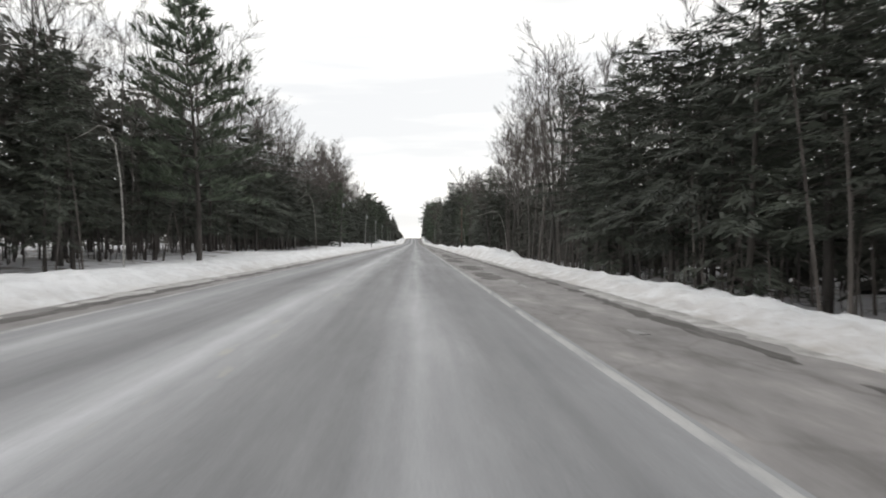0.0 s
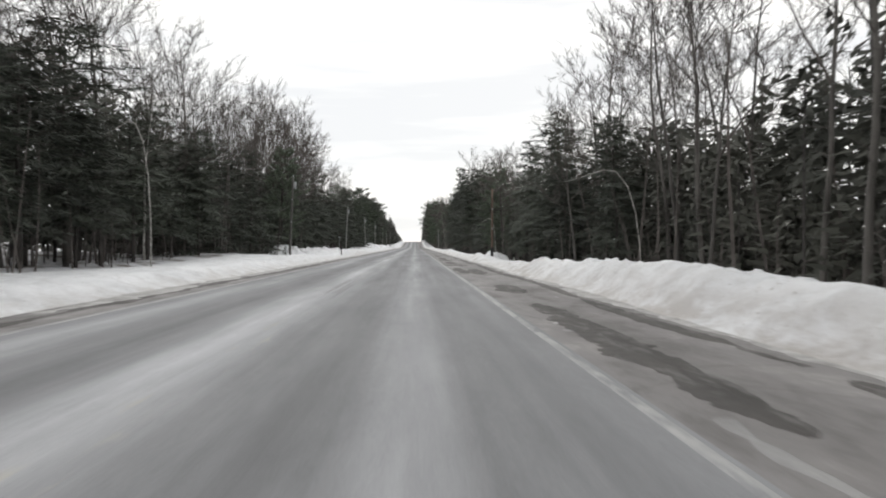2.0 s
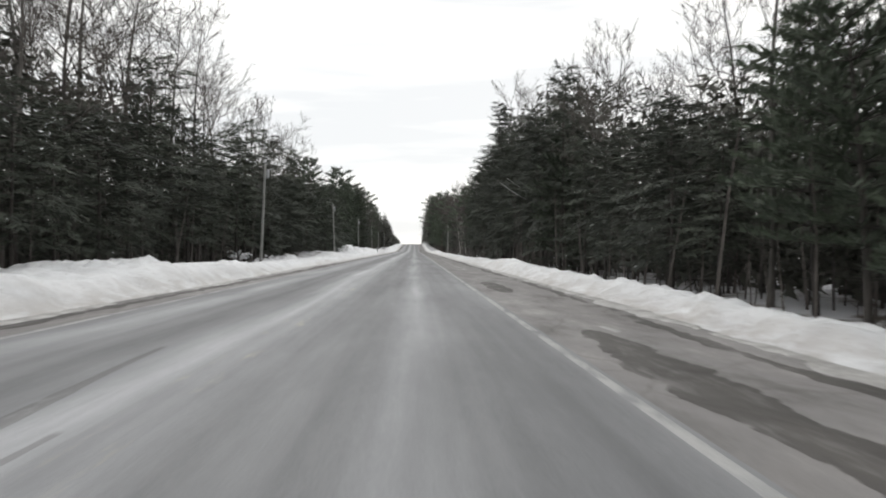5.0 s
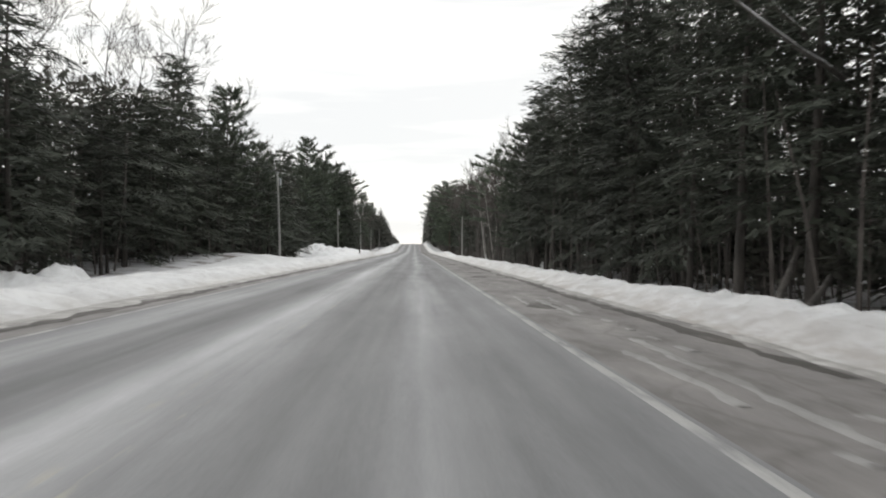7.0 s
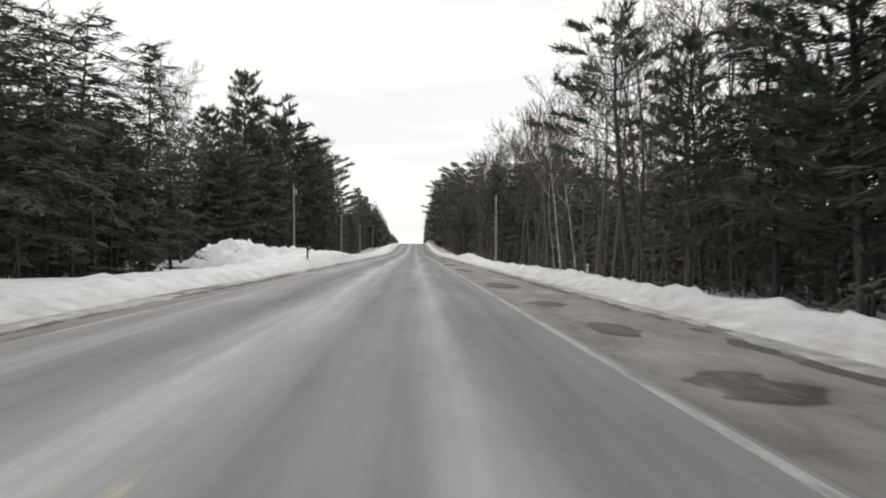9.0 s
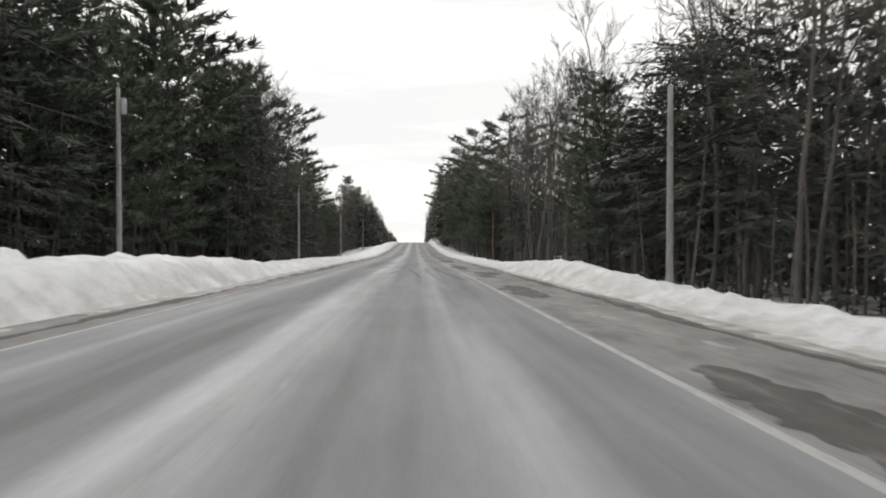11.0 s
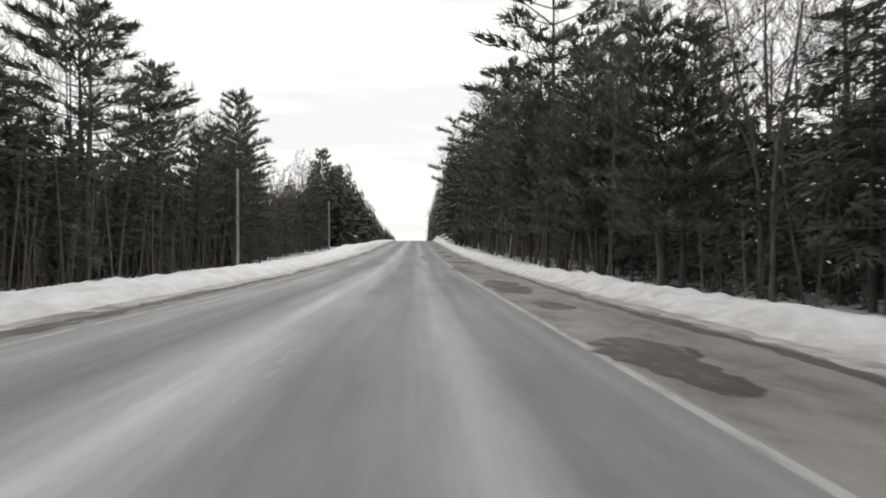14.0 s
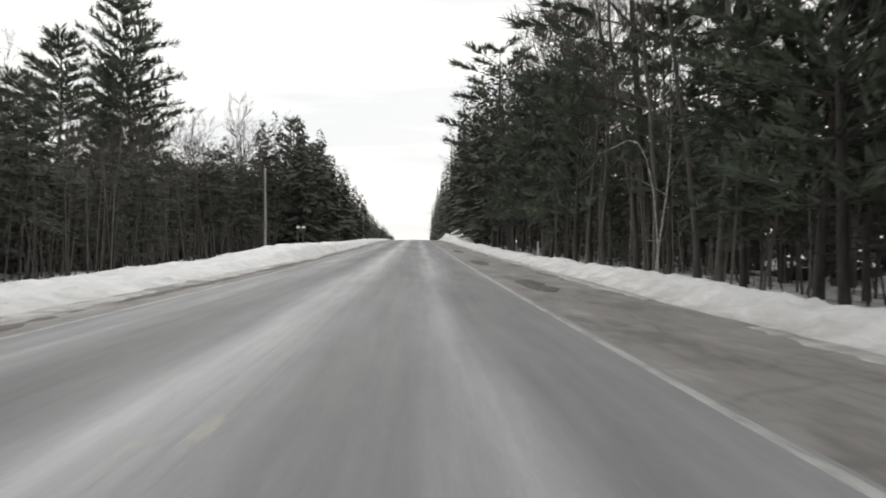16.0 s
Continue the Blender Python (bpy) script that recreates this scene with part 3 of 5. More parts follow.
def conifer(seed, height=15.0, width=2.6, bottom=0.08, boughs=84, dead=8, taper=0.6, blunt=0.0):
    """A hemlock, spruce or fir: dense feathery boughs in billows of uneven length."""
    rng = random.Random(seed)
    tree = start_thing("conifer")
    bole, wood, green, white = Shape(), Shape(), Shape(), Shape()
    trunk = limb_path(rng, Vector((0, 0, -0.4)), Vector((0, 0, 1)), height, 8, 0.05, 0.03)
    bole.tube(trunk, [height * 0.0085 * (1.2 - i * 0.14) for i in range(9)], 6)
    for b in range(boughs):
        u = bottom + (0.985 - bottom) * ((b + rng.random()) / boughs) ** 0.95
        p, _ = along(trunk, u)
        ang = b * 2.39996 + rng.uniform(-0.4, 0.4)
        v = (1 - u) / (1 - bottom)
        billow = 1 + 0.75 * noise.noise(Vector((math.cos(ang) * 1.2, math.sin(ang) * 1.2, u * 5.5 + seed))) + 0.35 * noise.noise(Vector((math.cos(ang) * 3, u * 13, seed)))
        length = width * ((v + blunt) / (1 + blunt)) ** taper * rng.uniform(0.7, 1.1) * billow * (0.75 + 0.25 * smooth(0, 0.2, u - bottom)) + 0.3
        out = Vector((math.cos(ang), math.sin(ang), 0))
        path = limb_path(rng, p, out + Vector((0, 0, 0.42 - 0.55 * v + rng.uniform(-0.28, 0.28))), length, 3, -0.09, 0.14)
        wood.blade(path[0], path[3], 0.05, Vector((0, 0, 1)))
        if rng.random() < 0.22:
            a, way = along(path, rng.uniform(0.6, 1.0))
            lift = Vector((0, 0, 0.08))
            white.leaf(a + lift, a + lift + way * rng.uniform(0.1, 0.35), 0.06, way.cross(Vector((0, 0, 1))).normalized())
        plume(green, rng, path, out, length, 0.46, 0.30 + 0.20 * length, 12 + int(length * 13))
        for c in range(2):
            fork = limb_path(rng, *along(path, rng.uniform(0.25, 0.6))[:1], out + Vector((rng.uniform(-0.9, 0.9), rng.uniform(-0.9, 0.9), rng.uniform(-0.4, 0.1))), length * 0.5, 2, -0.05, 0.1)
            plume(green, rng, fork, out, length * 0.5, 0.40, 0.22 + 0.1 * length, 4 + int(length * 3))
        for c in range(3):
            a2 = ang + rng.uniform(-0.8, 0.8)
            r = length * rng.uniform(0.08, 0.55)
            q = p + Vector((math.cos(a2) * r, math.sin(a2) * r, -0.1 * r + rng.uniform(-0.35, 0.3)))
            o2 = Vector((math.cos(a2), math.sin(a2), 0.0))
            d = (Vector((-o2.y, o2.x, 0)) * rng.choice((-1, 1)) + Vector((0, 0, rng.uniform(-0.8, 0.3)))).normalized()
            green.leaf(q - d * 0.25, q + d * rng.uniform(0.3, 0.5), rng.uniform(0.15, 0.29) * (0.55 + 0.45 * v), d.cross((o2 + rand_dir(rng) * 0.4).normalized()).normalized())
    for b in range(dead):
        p = trunk[0].lerp(trunk[1], rng.uniform(0.3, 1.0))
        ang = rng.uniform(0, 6.3)
        path = limb_path(rng, p, Vector((math.cos(ang), math.sin(ang), 0.05)), rng.uniform(0.8, 1.8), 2, -0.03, 0.2)
        wood.tube(path, [0.02, 0.012, 0.004], 3)
    return finish(tree, height, bole, wood, green, MAT_BARK_DARK, MAT_BARK_DARK, MAT_NEEDLE, white)


def white_pine(seed, height=19.0, clear=0.35, reach=3.6, whorls=13, extra=0, bare_share=0.2):
    """A tall pine: bare lower trunk, level limbs with upturned plumes and gaps between."""
    rng = random.Random(seed)
    tree = start_thing("pine_tree")
    bole, wood, green, white = Shape(), Shape(), Shape(), Shape()
    trunk = limb_path(rng, Vector((0, 0, -0.4)), Vector((rng.uniform(-0.03, 0.03), rng.uniform(-0.03, 0.03), 1)), height, 8, 0.04, 0.03)
    bole.tube(trunk, [height * 0.0088 * (1.15 - i * 0.13) for i in range(9)], 7)
    for w in range(whorls):
        u = min(0.985, clear + (0.985 - clear) * (w + rng.uniform(-0.25, 0.25)) / (whorls - 1))
        p, _ = along(trunk, u)
        v = (1 - u) / (1 - clear)
        turn = rng.uniform(0, 6.3)
        arms = rng.choice((4, 4, 5)) + extra
        for b in range(arms):
            ang = turn + b * 6.283 / arms + rng.uniform(-0.5, 0.5)
            length = (reach * (0.2 + 0.8 * math.sin(min(1.0, v * 1.2 + 0.06) * math.pi * 0.60))) * rng.uniform(0.5, 1.15)
            out = Vector((math.cos(ang), math.sin(ang), 0))
            path = limb_path(rng, p, out + Vector((0, 0, 0.10 + 0.5 * (1 - v))), length, 4, 0.03, 0.12)
            wood.tube(path, [0.055, 0.04, 0.028, 0.018, 0.006], 3)
            if rng.random() < 0.2:
                a, way = along(path, rng.uniform(0.3, 0.9))
                lift = Vector((0, 0, 0.1))
                white.leaf(a + lift, a + lift + way * rng.uniform(0.3, 0.8), 0.08, way.cross(Vector((0, 0, 1))).normalized())
            for c in range(3 + int(length * 1.6)):
                u2 = bare_share + (1 - bare_share) * (c + rng.random()) / (3 + int(length * 1.6))
                q, way = along(path, u2)
                side = way.cross(Vector((0, 0, 1))).normalized() * (1 if c % 2 else -1)
                fork = limb_path(rng, q, way * 0.8 + side * rng.uniform(0.3, 1.0) + Vector((0, 0, rng.uniform(0.0, 0.45))), 0.35 + length * 0.28 * (1.1 - u2), 2, 0.08, 0.12)
                plume(green, rng, fork, out, 1.0, 0.42, 0.30, 12, 0.19, 0.18)
                d = (fork[2] - fork[0]).normalized()
                green.leaf(fork[0], fork[2], rng.uniform(0.2, 0.34), d.cross((out * 0.6 + Vector((0, 0, 0.8)) + rand_dir(rng) * 0.4).normalized()).normalized())
    for b in range(9):
        p, _ = along(trunk, rng.uniform(0.08, clear))
        ang = rng.uniform(0, 6.3)
        path = limb_path(rng, p, Vector((math.cos(ang), math.sin(ang), 0.1)), rng.uniform(0.6, 2.4), 3, -0.02, 0.2)
        wood.tube(path, [0.03, 0.02, 0.012, 0.004], 3)
    return finish(tree, height, bole, wood, green, MAT_BARK_DARK, MAT_BARK_DARK, MAT_PINE, white)


PROTO = {
    "bare": [bare_tree(10 + i, 15, (0.36, 0.42, 0.30, 0.45, 0.38, 0.33)[i], (0.29, 0.25, 0.30, 0.27, 0.28, 0.26)[i], 12, fork=i % 2) for i in range(6)],
    "slim": [bare_tree(40 + i, 14, 0.52, 0.22, 8, lean=0.08) for i in range(3)],
    "birch": [bare_tree(60 + i, 14, 0.46, 0.22, 7, True, 0.12) for i in range(2)],
    "fir": [conifer(80 + i, 14, (2.9, 3.3, 2.8, 3.4, 2.7)[i], (0.05, 0.2, 0.28, 0.04, 0.24)[i], 56, 8, (0.6, 0.5, 0.5, 0.6, 0.45)[i], (0.02, 0.12, 0.06, 0.02, 0.15)[i]) for i in range(5)],
    "tall_fir": [conifer(200 + i, 22, (4.0, 4.3, 3.7)[i], (0.12, 0.2, 0.08)[i], 80, 12, (0.55, 0.45, 0.6)[i], (0.05, 0.1, 0.04)[i]) for i in range(3)],
    "pine": [white_pine(120 + i, 18, (0.34, 0.42, 0.25, 0.2)[i], (4.0, 4.2, 4.0, 4.3)[i], (11, 10, 14, 15)[i], (0, -1, 1, 1)[i], (0.3, 0.4, 0.15, 0.15)[i]) for i in range(4)],
    "dense_pine": [white_pine(150 + i, 20, 0.12, (4.4, 4.8)[i], 19, 2, 0.12) for i in range(2)],
}
NATURAL = {"bare": 15.0, "slim": 14.0, "birch": 14.0, "fir": 14.0, "tall_fir": 22.0, "pine": 18.0, "dense_pine": 20.0}
LABELS = {
    "bare": ("bare grey deciduous tree with fine twigs, standing in snow", "tree"),
    "slim": ("slender bare forest tree with a high thin crown", "tree"),
    "birch": ("pale-barked birch with a thin leafless crown", "tree"),
    "fir": ("dense dark green conifer with drooping boughs", "conifer"),
    "tall_fir": ("towering dark conifer with dense drooping boughs", "conifer"),
    "pine": ("tall dark pine with level limbs and clear gaps", "pine tree"),
    "dense_pine": ("broad dark pine with a full rounded crown", "pine tree"),
}
# height of the canopy's edge over the road along each side
CANOPY = {-1: ((0, 17), (60, 16.8), (72, 17.4), (96, 15.8), (110, 14.3), (125, 15.6), (140, 17.3), (160, 19.2), (176, 20), (190, 18.4), (198, 14.2), (215, 14.6), (245, 14.6), (250, 12.3), (262, 12), (270, 14), (276, 10), (284, 11), (290, 17),
               (330, 18.3), (346, 18.6), (366, 18.6), (371, 13), (401, 13.2), (414, 9.2), (426, 9), (431, 11), (437, 8.6), (452, 9.5), (475, 13), (511, 16.5), (530, 15), (560, 13), (590, 11.5), (610, 9.5), (900, 8)),
          1: ((0, 15), (34, 12.8), (45, 13), (52, 14), (62, 15.8), (70, 15), (88, 13.4), (95, 14.8), (104, 13.6), (111, 11.4), (125, 10.2), (135, 10.8), (146, 12.2), (165, 12.8), (180, 16), (194, 20.5), (232, 20.5), (240, 17.5), (247, 15),
              (280, 14.4), (292, 15.2), (305, 17), (322, 17), (345, 16), (370, 16.6), (392, 18.3), (405, 20.5), (434, 22), (455, 21.3), (475, 22.5), (513, 26), (600, 27), (900, 27))}


def canopy(side, s):
    rows = CANOPY[side]
    for (s0, h0), (s1, h1) in zip(rows[:-1], rows[1:]):
        if s < s1:
            return h0 + (h1 - h0) * max(0.0, (s - s0) / (s1 - s0))
    return rows[-1][1]


def height_limit(x, s):
    """How tall a tree at (x, s) may be to stay under the canopy's line as the road sees it."""
    depth = min((0.1 - x) / 14.4, 1.12) if x < 0 else min((x - 3.9) / 9.4, 1.08)
    return canopy(-1 if x < 0 else 1, s) * depth


USED = set()
TREE_RNG = random.Random(7)


def tree(kind, x, s, height, which=None, wide=1.0, alone=False):
    """Stand one tree at (x, s), that tall over the road; alone: it may overtop the wood."""
    i = TREE_RNG.randrange(len(PROTO[kind])) if which is None else which
    height = (min(height, height_limit(x, s)) if abs(x) < 18.2 and not alone else height) - ground_z(x, s) + road_z(s)
    if kind == "fir" and height > 16:
        kind, i = "tall_fir", i % 3
    k = height / NATURAL[kind]
    m = Matrix.LocRotScale((x, s, ground_z(x, s)), Euler((0, 0, TREE_RNG.uniform(0, 6.28))), Vector((k * wide, k * wide, k)))
    proto = PROTO[kind][i]
    if (kind, i) in USED:
        ob = copy_thing(proto, m)
    else:
        USED.add((kind, i))
        proto.matrix_basis = m
        ob = proto
    tagged(ob, *LABELS[kind], group="roadside trees")
    return ob


# kinds of tree along each side: from, to, share of fir, pine, bare, slim, birch, edge of the wood, evergreens' share of the height
ZONES = {
    -1: [(5, 45, 0.6, 0.05, 0.4, 0.1, 0.0, -12.2, 0.66), (45, 100, 0.6, 0.0, 0.55, 0.05, 0.0, -12.8, 0.68), (100, 170, 0.6, 0.0, 0.55, 0.03, 0.0, -13.4, 0.64),
         (170, 203, 0.85, 0.15, 0.2, 0.0, 0.0, -14.4, 0.7), (203, 222, 0.85, 0.0, 0.15, 0.0, 0.0, -14.6, 0.8), (222, 262, 0.85, 0.15, 0.05, 0.0, 0.0, -14.6, 0.88), (262, 272, 1.0, 0.0, 0.0, 0.0, 0.0, -16.0, 0.9),
         (272, 294, 0.3, 0.0, 0.5, 0.2, 0.0, -21.0, 0.75), (294, 345, 0.6, 0.4, 0.0, 0.0, 0.0, -16.5, 0.85), (345, 366, 0.55, 0.1, 0.4, 0.05, 0.0, -14.5, 0.5), (366, 420, 0.55, 0.08, 0.42, 0.05, 0.0, -14.5, 0.7),
         (420, 490, 0.5, 0.0, 0.6, 0.0, 0.0, -16.0, 0.75)],
    1: [(5, 46, 0.7, 0.0, 0.2, 0.1, 0.0, 11.6, 0.9), (46, 84, 0.25, 0.0, 0.5, 0.25, 0.05, 11.8, 0.6), (84, 101, 0.65, 0.0, 0.55, 0.1, 0.0, 12.0, 0.66), (101, 130, 0.65, 0.0, 0.35, 0.05, 0.0, 12.0, 0.78),
        (130, 178, 0.6, 0.15, 0.3, 0.05, 0.0, 12.2, 0.8), (178, 240, 0.88, 0.0, 0.06, 0.08, 0.0, 12.0, 0.97), (240, 258, 0.2, 0.3, 0.25, 0.25, 0.0, 12.0, 0.66), (258, 291, 0.06, 0.04, 0.5, 0.3, 0.1, 12.0, 0.42),
        (291, 305, 0.45, 0.15, 0.3, 0.1, 0.0, 12.0, 0.75), (305, 321, 0.5, 0.35, 0.15, 0.0, 0.0, 12.5, 0.85), (321, 345, 0.1, 0.1, 0.4, 0.4, 0.0, 12.8, 0.55), (345, 368, 0.15, 0.25, 0.45, 0.15, 0.0, 12.5, 0.6),
        (368, 392, 0.14, 0.22, 0.48, 0.16, 0.0, 12.2, 0.5), (392, 450, 0.08, 0.36, 0.34, 0.2, 0.03, 12.3, 0.5), (450, 490, 0.35, 0.5, 0.1, 0.05, 0.0, 12.0, 0.9)],
}


def plant_woods():
    """Closed woods: evergreens along the edge, leafless crowns behind them; open woods: all kinds mixed."""
    rng = random.Random(21)
    for side in (-1, 1):
        for s0, s1, fir, pine, bare, slim, birch, edge, green in ZONES[side]:
            shares = (fir, pine, bare, slim, birch)
            leafless = bare + slim + birch
            if fir + pine < 0.45:
                rows = [(0.0, 2.6, 3.1, shares), (3.4, 2.6, 7.0, shares)]
            else:
                rows = [(0.0, 1.8, 3.8, (fir, pine, 0.06 * leafless, 0.06 * leafless, birch))]
                if leafless > 0.06:
                    rows.append((2.4, 2.6, min(18.0, 2.1 / leafless), (0, 0, bare, slim, birch)))
            for depth, play, gap, weights in rows:
                s = s0 + rng.uniform(0, gap * 0.7)
                while s < s1:
                    kind = rng.choices(("fir", "pine", "bare", "slim", "birch"), weights)[0]
                    x = edge + side * (depth + rng.uniform(0, play))
                    h = height_limit(x, s) * (green * rng.uniform(0.78, 1.08) if kind == "fir" else rng.uniform(0.82, 1.0))
                    which = rng.choice((1, 2, 4)) if kind == "fir" and (s < 110 or side > 0) else None
                    tree(kind, x, s, h, which, rng.uniform(0.95, 1.3) if kind in ("fir", "pine") else rng.uniform(0.85, 1.1))
                    s += gap * rng.uniform(0.75, 1.3)


# trees that stand out, one by one
tree("pine", -9.4, 37, 14.4, 2, 1.15, True)
tree("fir", -12.5, 30, 9.0, 2, 1.2)
tree("bare", -14.0, 77, 18, 1)
tree("bare", -16.0, 77, 15, 0)
tree("fir", -13.0, 66, 12.0, 1, 1.2)
tree("fir", -13.5, 81, 13.5, 1, 1.2)
tree("fir", -13.0, 74, 11.5, 2)
tree("fir", -14.0, 99, 14.5, 2)
tree("bare", -15.5, 96, 18, 2)
tree("bare", -16.0, 124, 19, 3)
tree("bare", -16.0, 150, 20, 4)
tree("pine", -13.5, 131, 12.0, 0)
tree("bare", -16.5, 170, 20.5, 0)
tree("bare", -17.0, 180, 20, 1)
tree("bare", -18.0, 188, 20, 3)
tree("bare", -17.5, 197, 19, 4)
tree("bare", -16.0, 161, 20.5, 2)
tree("bare", -19.0, 255, 19.5, 2)
tree("pine", -17.5, 248, 19.5, 2)
tree("birch", -13.5, 90, 11, 0)
tree("fir", -14.0, 201, 15.5, 3)
tree("bare", -16.5, 205, 18.0, 3)
tree("fir", -14.5, 217, 10.5, 0, 1.2)
tree("pine", -15.5, 236, 21.0, 3)
tree("fir", -17.0, 241, 20.0, 3, 1.1)
tree("fir", -14.6, 232, 16.5, 0, 1.2)
tree("pine", -15.0, 246, 15.5, 3)
tree("bare", -18.0, 228, 18.5, 4)
tree("fir", -13.8, 336, 18.0, 0, 1.2)
tree("dense_pine", -15.8, 340, 19.5, 0)
tree("fir", -14.5, 210, 10.0, 1)
tree("bare", -17.5, 216, 15.5, 2)
tree("fir", -15.5, 226, 18.5, 3, 1.15)
tree("bare", -18.5, 222, 16, 1)
tree("fir", -14.0, 249, 14.5, 1, 1.2)
tree("fir", -15.5, 258, 13.4, 3, 1.25)
tree("bare", -19.0, 285, 15.5, 1)
tree("dense_pine", -18.5, 307, 22.5, 0)
tree("dense_pine", -20.5, 301, 17.5, 1)
tree("fir", -18.0, 312, 18, 3, 1.2)
tree("dense_pine", -17.5, 314, 20.0, 1)
tree("pine", -20.5, 310, 20.5, 3)
tree("fir", -17.0, 304, 14, 1, 1.2)
tree("dense_pine", -16.5, 331, 19.5, 1)
tree("dense_pine", -17.0, 323, 20.0, 0)
tree("pine", -16.0, 345, 19, 2)
tree("fir", -14.5, 331, 17, 1)
tree("fir", -14.0, 342, 16, 3)
tree("pine", -16.0, 363, 22.0, 1, 1.4)
tree("fir", -15.5, 352, 11.5, 3, 1.2)
tree("bare", -17.5, 349, 17.5, 2)
tree("fir", -15.5, 360, 11.0, 0, 1.2)
tree("pine", -18.0, 379, 12.5, 2)
tree("bare", -16.5, 345, 19.5, 0, 1.1)
tree("bare", -18.5, 352, 19.0, 1)
tree("bare", -16.2, 350, 18.5, 3, 1.1)
tree("bare", -15.4, 341, 19.0, 1, 1.1)
tree("bare", -16.5, 356, 18.0, 0, 1.1)
tree("bare", -17.5, 361, 17.0, 2, 1.1)
tree("pine", -15.5, 409, 12.5, 3)
tree("bare", -17.0, 415, 12.5, 2)
tree("fir", -16.0, 418, 9.5, 3, 1.2)
tree("fir", -15.5, 411, 9.0, 3, 1.2)
tree("fir", -16.5, 424, 9.5, 1, 1.2)
tree("bare", -17.5, 421, 11.0, 4)
for x, s, h, i in ((-13.6, 97, 10.5, 0), (-13.2, 103, 9.5, 3), (-13.6, 108.5, 11.0, 0), (-13.2, 114.5, 10.0, 3), (-14.4, 120, 11.0, 0)):
    tree("fir", x, s, h, i, 1.3)
tree("bare", -14.0, 21, 17.0, 1)
tree("bare", -15.0, 26, 18.0, 3)
tree("bare", -13.5, 31, 17.0, 0)
tree("bare", 13.2, 344, 18.0, 3)
tree("slim", 12.8, 348, 16.5, 1)
tree("bare", 13.0, 333, 18.0, 2)
tree("pine", -13.2, 127, 15.5, 3)
tree("bare", -14.5, 112, 19.0, 0, 1.2)
tree("bare", -15.0, 118, 19.5, 1, 1.2)
tree("bare", -15.5, 133, 20.0, 2, 1.2)
tree("bare", -15.5, 142, 20.0, 0, 1.2)
tree("bare", -14.8, 105, 18.5, 4, 1.2)
tree("bare", -17.5, 356, 17, 0)
tree("pine", -23.5, 412, 23.5, 2)
tree("pine", -22.5, 398, 17.5, 1)
tree("dense_pine", -29.5, 473, 28.0, 0, 1.1)
tree("dense_pine", -28.0, 467, 22.0, 1, 1.15)
tree("dense_pine", -31.0, 459, 20.0, 0, 1.2)
tree("fir", -27.0, 462, 18.0, 3, 1.1)
tree("pine", -28.0, 449, 17.5, 2)
tree("pine", -26.0, 441, 15.5, 0)
tree("dense_pine", -25.0, 543, 26.0, 0)
tree("dense_pine", -23.0, 549, 24.0, 1)
tree("pine", -21.0, 535, 20.0, 3)
tree("dense_pine", -21.5, 560, 23.0, 0)
tree("pine", -20.5, 570, 23.0, 2)
tree("fir", -15.5, 267, 17.5, 3, 1.15)
tree("fir", -15.0, 262, 15.5, 0, 1.3)
tree("fir", -14.8, 270, 8.5, 1, 1.4)
tree("fir", 12.0, 34, 12.5, 3)
tree("fir", 12.2, 28, 11.0, 1)
tree("fir", 12.0, 21, 13.0, 3)
tree("bare", 13.0, 66, 17.5, 1)
tree("bare", 13.0, 54, 15.5, 3)
tree("bare", 11.6, 91, 15.0, 0)
tree("slim", 12.0, 62, 16, 0)
tree("slim", 12.3, 59, 15.5, 1)
tree("bare", 12.8, 57, 17, 4)
tree("fir", 12.5, 102, 11.5, 0)
tree("fir", 12.5, 87, 9.0, 2)
tree("fir", 12.0, 112, 14, 1)
tree("fir", 13.5, 106, 13.2, 1, 1.15)
tree("fir", 14.6, 109, 14.0, 4, 1.15)
tree("fir", 13.4, 116, 13.0, 3)
tree("bare", 13.0, 125, 13.2, 2)
tree("bare", 13.5, 146, 14.5, 3)
tree("fir", 13.0, 175, 15, 3)
tree("fir", 12.8, 236, 23.5, 3, 1.0)
tree("fir", 12.6, 230, 23.0, 1, 1.0)
tree("fir", 13.0, 217, 21.0, 3, 0.85)
tree("fir", 12.6, 207, 20.0, 2)
tree("bare", 13.0, 257, 17.5, 0)
tree("bare", 13.2, 263, 17.5, 1)
tree("birch", 11.6, 270, 13.5, 1)
tree("slim", 13.0, 288, 15.2, 2)
tree("slim", 13.4, 297, 14.5, 0)
tree("fir", 12.8, 318, 16.0, 3)
for i in range(9):
    tree("fir", 15.8 + (i % 2) * 1.2, 184 + i * 6.5, 18.5 - (i % 3), (1, 3, 4)[i % 3], 1.15)
tree("bare", 14.0, 345, 17, 4)
tree("pine", 12.3, 376, 17.0, 2)
tree("pine", 12.8, 389, 19.0, 2)
tree("pine", 14.5, 394, 19.0, 3)
tree("pine", 12.5, 404, 19.5, 0)
tree("pine", 14.5, 434, 20.5, 1)
tree("pine", 12.0, 442, 20.5, 2)
tree("pine", 13.5, 462, 23.5, 2)
tree("pine", 12.5, 475, 22.0, 0)
tree("birch", 12.3, 427, 12, 0)
plant_woods()


